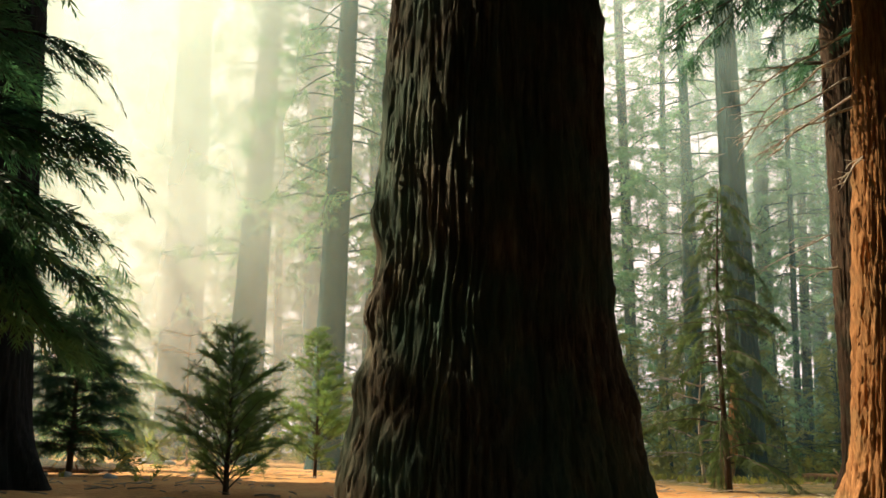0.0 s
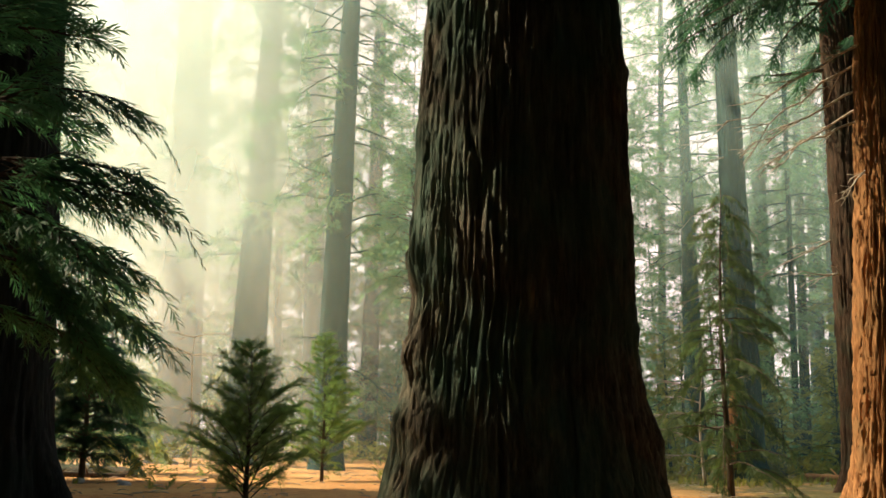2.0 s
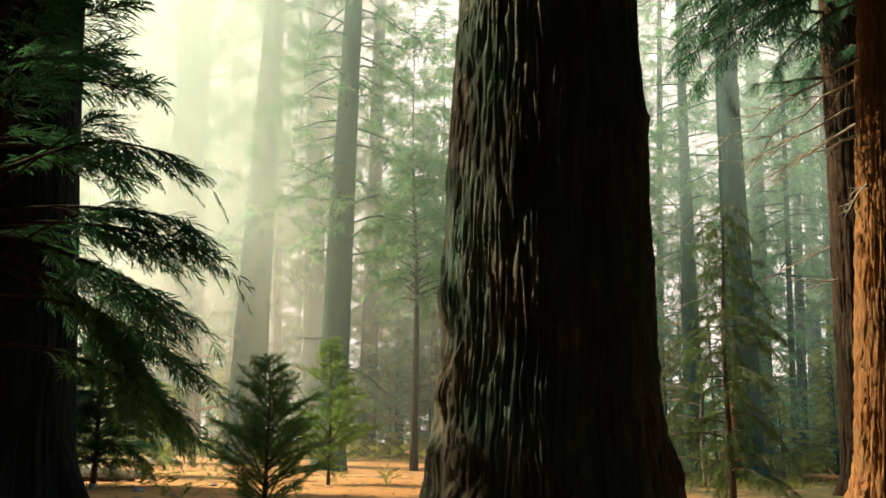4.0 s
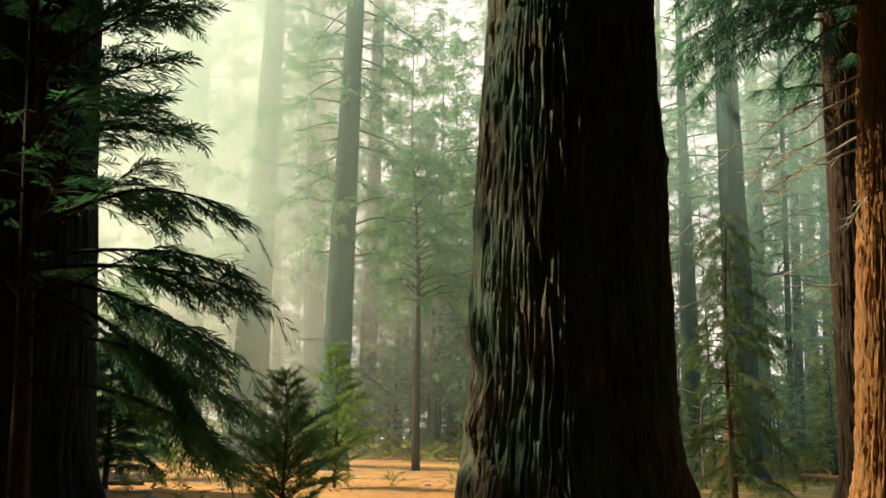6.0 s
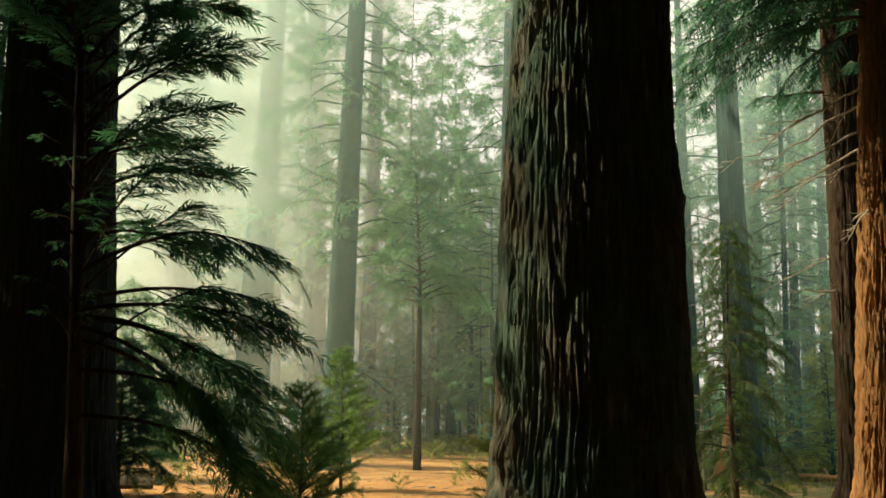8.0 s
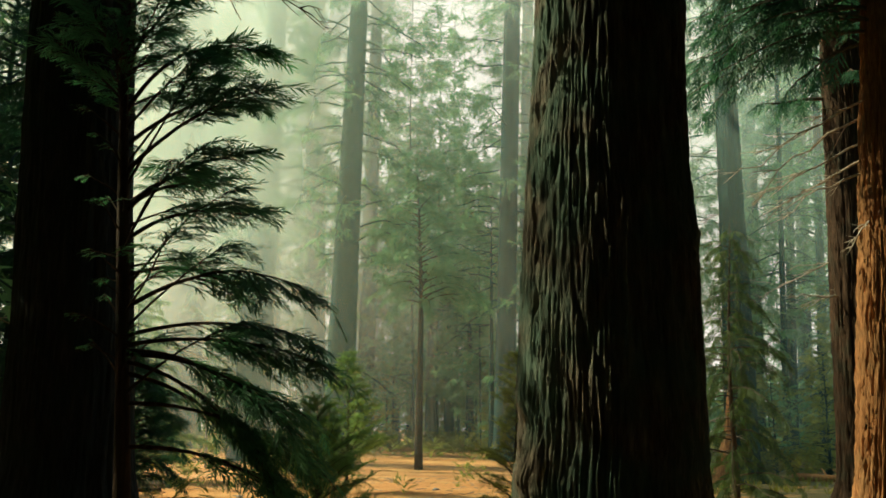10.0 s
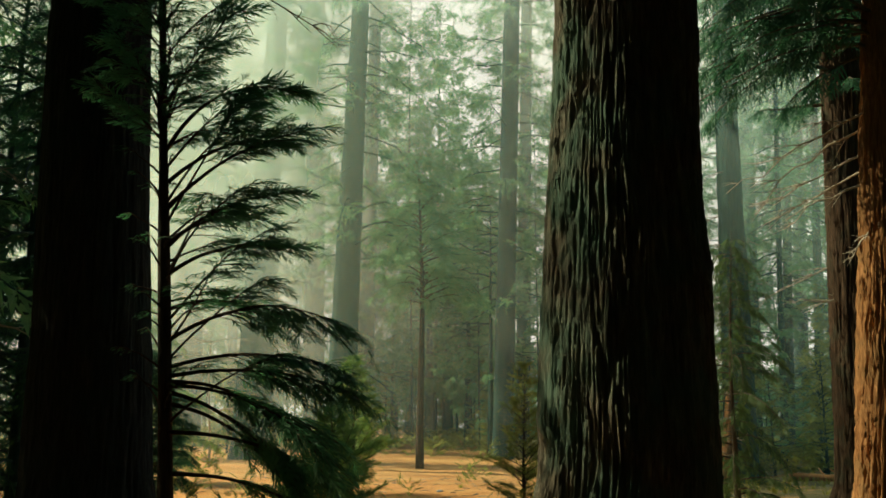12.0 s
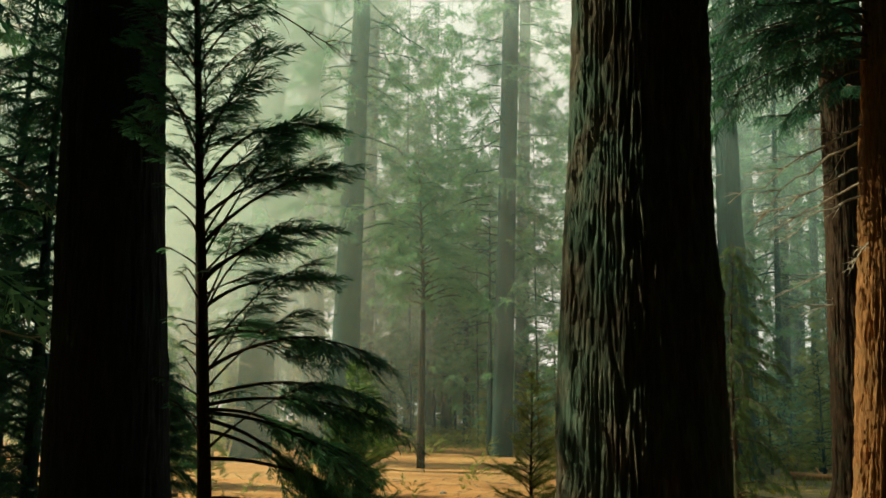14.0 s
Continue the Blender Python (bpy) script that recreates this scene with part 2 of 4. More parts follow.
def trunk_mesh(table, sides, steps, seed, furrow, roots=0, spread=0.0, twist=0.25, rough=0.0, weave=0.7, run=0.55, burls=(), even=1.25):
    """A bark-furrowed trunk. table: rows (height, centre x, centre y, radius); furrow: their depth in metres;
    roots: how many buttress ridges the foot has, spread: how far they reach; weave: how much the ridges wander, run: how soon they end;
    burls: swellings and hollows of the bark (angle, height, depth, half width in radians, half height in metres)."""
    z0, z1 = table[0][0], table[-1][0]
    verts, faces = [], []
    for i in range(steps + 1):
        z = z0 + (z1 - z0) * (i / steps) ** even
        cx, cy, r = interp(table, z)
        foot = max(0.0, 1 - (z - z0) / 1.9) ** 2
        near_burls = [b for b in burls if abs(z - b[1]) < 3 * b[4]]
        for k in range(sides):
            a = 2 * math.pi * k / sides
            tw = a + twist * math.sin(z * 0.35 + seed) * 0.4
            ca, sa = math.cos(tw), math.sin(tw)
            f = 20.0 * r ** 0.6
            wob = weave * (noise.noise((ca * 4, sa * 4, z * 0.7 + seed)) + 0.55 * noise.noise((ca * 7, sa * 7, z * 2.3 + seed))) + 0.12 * noise.noise((ca * 11, sa * 11, z * 2.6 + seed))
            n = noise.noise((ca * f + seed + wob, sa * f + wob, z * run))
            n2 = noise.noise((ca * f * 2.3 + wob, sa * f * 2.3 + seed, z * 2.4 * run))
            n4 = noise.noise((ca * f * 3.1, sa * f * 3.1, z * 8.0 + seed))
            n3 = noise.noise((ca * f * 0.4, sa * f * 0.4 + seed, z * 0.45 * run))
            ridge = (1 - abs(n) * 2.6) * 0.75 + (1 - abs(n2) * 2.2) * 0.4 + n3 * 0.5 + n4 * 0.22
            big = noise.noise((ca * 1.3 + seed, sa * 1.3, z * 0.55))
            fl = (max(0.0, math.cos(a * roots + seed * 2.1 + 0.8 * math.sin(a + seed))) ** 1.5 if roots else 0)
            rr = r + furrow * (ridge - 0.55) + rough * big * r + foot * spread * (0.35 + fl)
            for ba, bz, depth, wa, wz in near_burls:
                da = (a - ba + math.pi) % (2 * math.pi) - math.pi
                rr += depth * math.exp(-(da / wa) ** 2 - ((z - bz) / wz) ** 2)
            verts.append((cx + rr * math.cos(a), cy + rr * math.sin(a), z))
    for i in range(steps):
        for k in range(sides):
            o = i * sides
            faces.append((o + k, o + (k + 1) % sides, o + sides + (k + 1) % sides, o + sides + k))
    faces.append(tuple(range(steps * sides, (steps + 1) * sides)))
    return verts, faces


def spray_shape(fingers, seed, width=0.05, droop=0.25, blades=2, fan=(0.45, 0.85)):
    """A flat spray of cedar foliage, one unit long, along +x: a stem with forward-pointing fingers. Arrays of corners, and faces."""
    rnd = random.Random(seed)
    verts, faces = [], []

    def finger(base, ang, length, wid):
        d = np.array([math.cos(ang), math.sin(ang), 0.0])
        s = np.array([-d[1], d[0], 0.0])
        o = len(verts)
        for q in range(blades + 1):
            f = q / blades
            w = wid * (0.55 + 0.9 * f) if f < 0.6 else wid * (1.0 - f) * 2.0 + 0.004
            c = base + d * length * f + np.array([0, 0, -droop * length * f * f + rnd.uniform(-0.02, 0.02)])
            tilt = np.array([0, 0, rnd.uniform(-0.5, 0.5) * w])
            verts.extend([c + s * w + tilt, c - s * w - tilt])
        for q in range(blades):
            faces.append((o + 2 * q, o + 2 * q + 1, o + 2 * q + 3, o + 2 * q + 2))

    for i in range(fingers):
        f = (i + 0.5) / fingers
        base = np.array([f * 0.8, 0, -droop * 0.6 * f * f])
        side = 1 if i % 2 else -1
        finger(base, side * rnd.uniform(*fan), (0.5 - 0.28 * f) * rnd.uniform(0.75, 1.2), width * rnd.uniform(0.7, 1.2))
    finger(np.array([0.0, 0, 0]), 0.0, 1.0, width * 0.6)
    return np.array(verts), faces


SPRAY_PLUME = [spray_shape(10, 60 + s, 0.023, 0.3, 2, (0.3, 0.75)) for s in range(8)]
SPRAY_MID = [spray_shape(10, 20 + s, 0.05, 0.2, 1) for s in range(6)]
SPRAY_AIRY = [spray_shape(5, 80 + s, 0.085, 0.25, 1, (0.4, 0.9)) for s in range(6)]
SPRAY_FAR = [spray_shape(5, 40 + s, 0.11, 0.25, 1) for s in range(5)]


def frame_of(way, roll):
    """Axes of a spray whose stem runs along way, lying flat and turned about the stem by roll."""
    x = Vector(way).normalized()
    y = Vector((0, 0, 1)).cross(x)
    y = Vector((0, 1, 0)) if y.length < 1e-3 else y.normalized()
    z = x.cross(y)
    c, s = math.cos(roll), math.sin(roll)
    return np.array([x, y * c + z * s, z * c - y * s])


def foliage(sprays, kit, seed):
    """One mesh of sprays: rows (place, way, length, roll)."""
    rnd = random.Random(seed)
    vs, fs, o = [], [], 0
    for place, way, length, roll in sprays:
        v, f = rnd.choice(kit)
        w = v @ frame_of(way, roll) * length + np.array(place)
        vs.append(w)
        fs.extend(tuple(i + o for i in q) for q in f)
        o += len(v)
    return np.concatenate(vs), fs


def limb_line(base, az, length, up, sag, n=9, wobble=0.04, rnd=random):
    """Points of a limb that leaves the trunk at az, climbing by up and sagging towards its tip."""
    pts = []
    side = rnd.uniform(-1, 1) * 0.12
    for i in range(n + 1):
        f = i / n
        a = az + side * f * f * 2
        h = length * f
        pts.append(Vector((base[0] + math.cos(a) * h * (1 - 0.08 * f), base[1] + math.sin(a) * h * (1 - 0.08 * f),
                           base[2] + up * h - sag * length * f * f + wobble * length * rnd.uniform(-0.5, 0.5) * f)))
    return pts


def limb_sprays(pts, start, size, every, rnd, spread=0.9, hang=0.35, double=True, tumble=0.7):
    """Sprays along a limb, alternating to both sides, smaller towards the tip."""
    out = []
    total = sum((b - a).length for a, b in zip(pts, pts[1:]))
    n = max(3, int(total * (1 - start) / every))
    for i in range(n + 1):
        f = start + (1 - start) * i / n
        q = f * (len(pts) - 1)
        k = min(int(q), len(pts) - 2)
        p = pts[k].lerp(pts[k + 1], q - k)
        d = (pts[k + 1] - pts[k]).normalized()
        s = d.cross(Vector((0, 0, 1)))
        s = s.normalized() if s.length > 1e-3 else Vector((1, 0, 0))
        for side in ((1, -1) if double else (rnd.choice((1, -1)),)):
            w = d + s * side * spread * rnd.uniform(0.35, 1.25) + Vector((0, 0, -hang * rnd.uniform(0.1, 1.5)))
            out.append((p, w, size * (1.1 - 0.5 * f) * rnd.uniform(0.65, 1.3), rnd.uniform(-tumble, tumble)))
    out.append((pts[-1] - (pts[-1] - pts[-2]) * 0.3, pts[-1] - pts[-2] + Vector((0, 0, -0.08)), size * 0.9, 0.0))
    return out


# ---- forest floor ----
def forest_floor():
    xs = sorted({round(v, 3) for v in [*np.linspace(-12, 16, 113), *np.linspace(-40, 40, 81), *np.linspace(-300, 300, 25), -2500, 2500, -900, 900]})
    ys = sorted({round(v, 3) for v in [*np.linspace(2, 30, 113), *np.linspace(-10, 90, 101), *np.linspace(-300, 400, 29), -2500, 900, 3000]})
    verts = [(x, y, rise(x, y) + bump(x, y)) for y in ys for x in xs]
    w = len(xs)
    faces = [(j * w + i, j * w + i + 1, (j + 1) * w + i + 1, (j + 1) * w + i) for j in range(len(ys) - 1) for i in range(w - 1)]
    tagged(mesh_object("ground", verts, faces, LITTER), "forest floor covered in dry orange-brown needle litter", "ground", kind="structure")


forest_floor()


# ---- the hazy sky far beyond the wood ----
def hazy_sky():
    verts, faces, n = [], [], 40
    for i in range(n + 1):
        a = radians(-62 + 124 * i / n)
        for z in (-20.0, 210.0):
            verts.append((320 * math.sin(a), 320 * math.cos(a), z))
    faces = [(2 * i, 2 * i + 1, 2 * i + 3, 2 * i + 2) for i in range(n)]
    tagged(mesh_object("backdrop", verts, faces, HAZE_SKY), "bright cream hazy sky beyond the trees", "sky", kind="structure")


hazy_sky()


# ---- the great sequoia ----
def great_trunk():
    t = thing("sequoia_tree", (0.42, 6.4, -0.1), "massive old sequoia trunk with deeply furrowed dark red-brown bark", "tree")
    #        height  centre x, y  radius
    table = [(-0.25, -0.06, 0.0, 1.13), (0.34, -0.07, 0.0, 1.075), (0.64, -0.08, 0.0, 1.03), (0.95, -0.075, 0.0, 0.965), (1.27, -0.08, 0.0, 0.91), (1.6, -0.075, 0.0, 0.885),
             (1.9, -0.05, 0.0, 0.86), (2.3, -0.05, 0.0, 0.865), (2.7, -0.045, 0.0, 0.86), (3.1, -0.035, 0.0, 0.845), (3.6, -0.018, 0.0, 0.83), (4.15, -0.006, 0.0, 0.80),
             (4.8, 0.013, 0.0, 0.77), (5.3, 0.036, 0.0, 0.755), (6.2, 0.08, 0.0, 0.75), (7.3, 0.134, 0.0, 0.745), (12.0, 0.2, 0.0, 0.7), (20.0, 0.2, 0.0, 0.6), (34.0, 0.2, 0.0, 0.3)]
    burls = [(3.3, 2.36, 0.05, 0.16, 0.13), (3.35, 2.05, -0.045, 0.2, 0.1), (3.45, 1.62, 0.06, 0.17, 0.15), (3.3, 1.4, -0.05, 0.16, 0.1), (3.4, 1.12, 0.05, 0.2, 0.14),
             (3.75, 1.85, 0.05, 0.1, 0.3), (3.95, 0.9, 0.05, 0.12, 0.35), (3.6, 0.75, -0.05, 0.1, 0.2), (6.1, 1.0, 0.05, 0.2, 0.2), (6.0, 3.9, 0.03, 0.3, 0.2), (4.3, 3.3, 0.035, 0.09, 0.4)]
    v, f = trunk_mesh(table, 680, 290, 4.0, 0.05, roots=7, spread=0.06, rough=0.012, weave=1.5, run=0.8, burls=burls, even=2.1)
    mesh_object("trunk", v, f, BARK_MOSSY_SHADED, t)
    return t


great_tree = great_trunk()


def big_tree(name, base, table, sides, steps, seed, furrow, mat, label, roots=6, spread=0.3, group="", rough=0.03, weave=0.7, run=0.55, burls=()):
    t = thing(name, base, label, "tree", group)
    v, f = trunk_mesh(table, sides, steps, seed, furrow, roots, spread, rough=rough, weave=weave, run=run, burls=burls)
    mesh_object("trunk", v, f, mat, t)
    return t


def column(lean, r0, taper, top=50.0, lean_y=0.0, low=0.22):
    """Rows for a slightly leaning, tapering trunk."""
    rows = []
    for z in [h for h in (-0.4, 0.0, 0.4, 1.0, 2.5, 6.0, 12.0, 20.0, 34.0) if h < top - 4] + [top]:
        r = max(0.3 * r0, r0 + taper * z) if top > 30 else r0 * (1 - 0.9 * max(z, 0) / top)
        rows.append((z, lean * z, lean_y * z, r))
    return rows


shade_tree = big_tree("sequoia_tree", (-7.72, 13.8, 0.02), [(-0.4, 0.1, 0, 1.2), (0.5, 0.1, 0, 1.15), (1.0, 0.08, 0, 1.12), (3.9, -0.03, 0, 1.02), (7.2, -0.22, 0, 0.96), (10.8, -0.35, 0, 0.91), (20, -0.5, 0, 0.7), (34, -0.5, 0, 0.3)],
                      220, 150, 9.0, 0.05, BARK_SHADED, "dark shaded sequoia trunk with a flaring foot beside the young cedar", spread=0.55)
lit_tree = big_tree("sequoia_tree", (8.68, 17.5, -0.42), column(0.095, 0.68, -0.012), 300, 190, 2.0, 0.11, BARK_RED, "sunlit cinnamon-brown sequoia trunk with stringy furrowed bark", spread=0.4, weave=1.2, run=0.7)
half_tree = big_tree("sequoia_tree", (13.35, 28.0, -0.65), column(0.045, 0.76, -0.002), 220, 130, 6.0, 0.1, BARK_STRINGY_SHADED, "half-shaded sequoia trunk with stringy bark behind the sunlit one", spread=0.5, weave=1.1)
flare_tree = big_tree("sequoia_tree", (14.0, 41.0, -0.85), column(0.02, 0.80, -0.014), 150, 130, 7.0, 0.08, BARK_HAZY, "tall misty sequoia trunk with a sunlit pale root flare", spread=0.6, roots=4, burls=[(4.9, -0.3, 0.4, 0.3, 0.9)])
# separate root in redder bark, standing in for the foot's sunlit side
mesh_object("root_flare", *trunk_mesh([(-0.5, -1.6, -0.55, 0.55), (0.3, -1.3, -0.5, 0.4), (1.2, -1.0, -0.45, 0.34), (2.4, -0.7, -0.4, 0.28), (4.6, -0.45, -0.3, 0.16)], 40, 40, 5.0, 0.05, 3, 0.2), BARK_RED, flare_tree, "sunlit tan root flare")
edge_tree = big_tree("sequoia_tree", (-11.95, 17.0, 0.0), column(-0.06, 0.6, -0.005), 110, 60, 3.0, 0.04, BARK_SHADED, "dark shaded trunk at the edge of the grove", spread=0.3)

# misty trunks further off: x, y, lean, radius at the foot, taper
FAR_TRUNKS = [(-23.97, 80, -0.02, 2.03, -0.0095), (-13.02, 57, 0.0235, 1.28, -0.019), (-6.16, 46, 0.0275, 0.86, -0.0138), (-8.08, 95, 0.0143, 1.06, -0.0077),
              (-0.8, 95, 0.0, 0.69, -0.010), (4.67, 67, 0.034, 0.82, -0.004), (8.29, 85, 0.027, 0.73, -0.0036), (29.07, 79, 0.04, 0.74, -0.0037),
              (17.11, 60, 0.024, 0.76, -0.0164), (16.17, 75, 0.009, 0.52, -0.003), (40.48, 95, 0.06, 0.86, -0.008), (24.72, 62, 0.05, 0.25, -0.003),
              (-4.98, 110, -0.01, 0.46, -0.0043), (-3.3, 110, -0.008, 0.5, -0.0043), (1.41, 100, 0.0, 0.68, -0.0039), (3.49, 95, 0.005, 0.53, -0.0041),
              (3.98, 70, 0.01, 0.26, -0.003), (-11.03, 75, -0.02, 0.93, -0.003), (-21.21, 90, -0.04, 0.55, -0.004), (-16.8, 90, -0.03, 0.46, -0.004),
              (-27.61, 60, -0.06, 0.99, -0.003), (22.3, 90, 0.05, 0.46, -0.004), (32.75, 80, 0.06, 0.49, -0.004), (31.1, 70, 0.06, 0.41, -0.004)]
def dead_limb(parent, base, az, length, up, sag, r, seed, mat=None, forks=5):
    """A bare forked limb."""
    rnd = random.Random(seed)
    line = limb_line(base, az, length, up, sag, 8, 0.1, rnd)
    bits = [tube(line, [r * (1 - 0.85 * g) + 0.003 for g in np.linspace(0, 1, 9)], 5)]
    for j in range(forks):
        k = rnd.randint(2, 7)
        sub = limb_line(line[k], az + rnd.choice((-1, 1)) * rnd.uniform(0.3, 0.9), length * rnd.uniform(0.2, 0.45) * (1.2 - k / 9), up * 0.5 + rnd.uniform(-0.4, 0.3), sag, 5, 0.12, rnd)
        bits.append(tube(sub, [r * 0.45 * (1 - 0.85 * g) + 0.002 for g in np.linspace(0, 1, 6)], 4))
        for _ in range(2):
            q = rnd.randint(1, 4)
            tw = limb_line(sub[q], az + rnd.uniform(-1.4, 1.4), length * 0.14, rnd.uniform(-0.5, 0.4), 0.1, 3, 0.15, rnd)
            bits.append(tube(tw, [r * 0.2 + 0.002, r * 0.15 + 0.0015, r * 0.1 + 0.001, 0.001], 3))
    return mesh_object("dead_limb", *join(bits), mat or BARK_HAZY, parent)


def tufted_limb(base, az, length, r, size, rnd):
    """A limb with separate tufts of needles: its tube, and rows of sprays."""
    line = limb_line(base, az, length, rnd.uniform(-0.25, 0.5), rnd.uniform(0.1, 0.5), 6, wobble=0.14, rnd=rnd)
    out = (line[-1] - line[0]).normalized()
    tufts, sprays = max(1, round(length / (1.25 * size))), []
    for j in range(tufts):
        c = line[min(6, 2 + round(4 * (j + 1) / tufts))] + Vector((rnd.uniform(-1, 1), rnd.uniform(-1, 1), rnd.uniform(-0.5, 0.5))) * 0.5 * size
        for _ in range(rnd.randint(7, 14)):
            w = out * 0.7 + Vector((rnd.uniform(-1, 1), rnd.uniform(-1, 1), rnd.uniform(-0.9, 0.5)))
            sprays.append((c + Vector((rnd.uniform(-1, 1), rnd.uniform(-1, 1), rnd.uniform(-0.4, 0.4))) * 0.3 * size, w, size * rnd.uniform(0.45, 1.0), rnd.uniform(-1.5, 1.5)))
    return tube(line, [r * (1 - 0.9 * g) + 0.012 for g in np.linspace(0, 1, 7)], 4), sprays


def airy_fir(base, height, r0, reach, low, n, seed, size, label, group):
    """A tall fir whose needles stand in separate tufts along its limbs, with the sky between them."""
    rnd = random.Random(seed)
    t = thing("fir_tree", base, label, "tree", group)
    pts = [Vector((0.006 * height * math.sin(f * 4 + seed), 0.0, height * f - 0.3 * (f == 0))) for f in np.linspace(0, 1, 10)]
    mesh_object("trunk", *tube(pts, [r0 * (1 - 0.92 * f) + 0.01 for f in np.linspace(0, 1, 10)], 9), BARK_HAZY, t)
    wood, sprays = [], []
    for i in range(n):
        f = low + (1 - low) * (i + rnd.random()) / n * 0.98
        length = reach * ((1 - f) / (1 - low)) ** 0.45 * rnd.choice((0.35, 0.6, 0.85, 1.0, 1.3)) * rnd.uniform(0.8, 1.15) * (0.75 + 0.5 * math.sin(f * 23 + seed)) + 0.5
        limb, tufts = tufted_limb((0.006 * height * math.sin(f * 4 + seed), 0, f * height), i * 2.4 + rnd.uniform(-0.6, 0.6), length, r0 * 0.2, size, rnd)
        wood.append(limb)
        sprays += tufts
    tagged(mesh_object("branchwork", *join(wood), BARK_HAZY, t), kind="stuff")
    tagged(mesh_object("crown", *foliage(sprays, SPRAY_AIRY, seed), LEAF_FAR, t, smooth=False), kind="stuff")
    return t


def ragged_crown(tree, lean, low, top, n, seed, reach, size):
    """Open tufted limbs along the upper part of a misty trunk."""
    rnd = random.Random(seed)
    wood, sprays = [], []
    for i in range(n):
        h = low + (top - low) * (i + rnd.random()) / n
        limb, tufts = tufted_limb((lean * h, 0, h), i * 2.4 + rnd.uniform(-0.7, 0.7), reach * rnd.choice((0.4, 0.7, 1.0, 1.25)) * rnd.uniform(0.8, 1.15), 0.06, size, rnd)
        wood.append(limb)
        sprays += tufts
    tagged(mesh_object("branchwork", *join(wood), BARK_HAZY, tree), kind="stuff")
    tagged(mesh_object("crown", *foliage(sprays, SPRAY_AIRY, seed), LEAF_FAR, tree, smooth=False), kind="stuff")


for i, (x, y, lean, r, taper) in enumerate(FAR_TRUNKS):
    z = rise(x, y) - 0.1
    t = big_tree("forest_tree", (x, y, z), column(lean, r, taper, 66.0 if r > 0.7 or x > 10 or x < -9 else 21.0), 40 if r > 0.4 else 20, 40, i * 1.7, 0.05 * min(1, r), BARK_HAZY,
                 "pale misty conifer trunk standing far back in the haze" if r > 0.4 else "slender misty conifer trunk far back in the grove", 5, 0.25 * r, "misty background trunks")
    tall = r > 0.7 or x > 10 or x < -9
    rnd = random.Random(300 + i)
    for j in range(9 if y < 100 else 4):
        h = rnd.uniform(5, 30 if tall else 16)
        dead_limb(t, (lean * h, 0, h), rnd.choice((0, math.pi)) + rnd.uniform(-0.7, 0.7), rnd.uniform(2.5, 5.0), rnd.uniform(-0.3, 0.15), rnd.uniform(0.1, 0.4), 0.05, 900 + i * 20 + j)
    ragged_crown(t, lean, 10.0 + 5.0 * ((i * 0.618) % 1), 0.6 * y + 6 if tall else 22.0, 62 if tall else 26, 700 + i, 3.2 + 0.035 * y, 0.55 + 0.0125 * y)


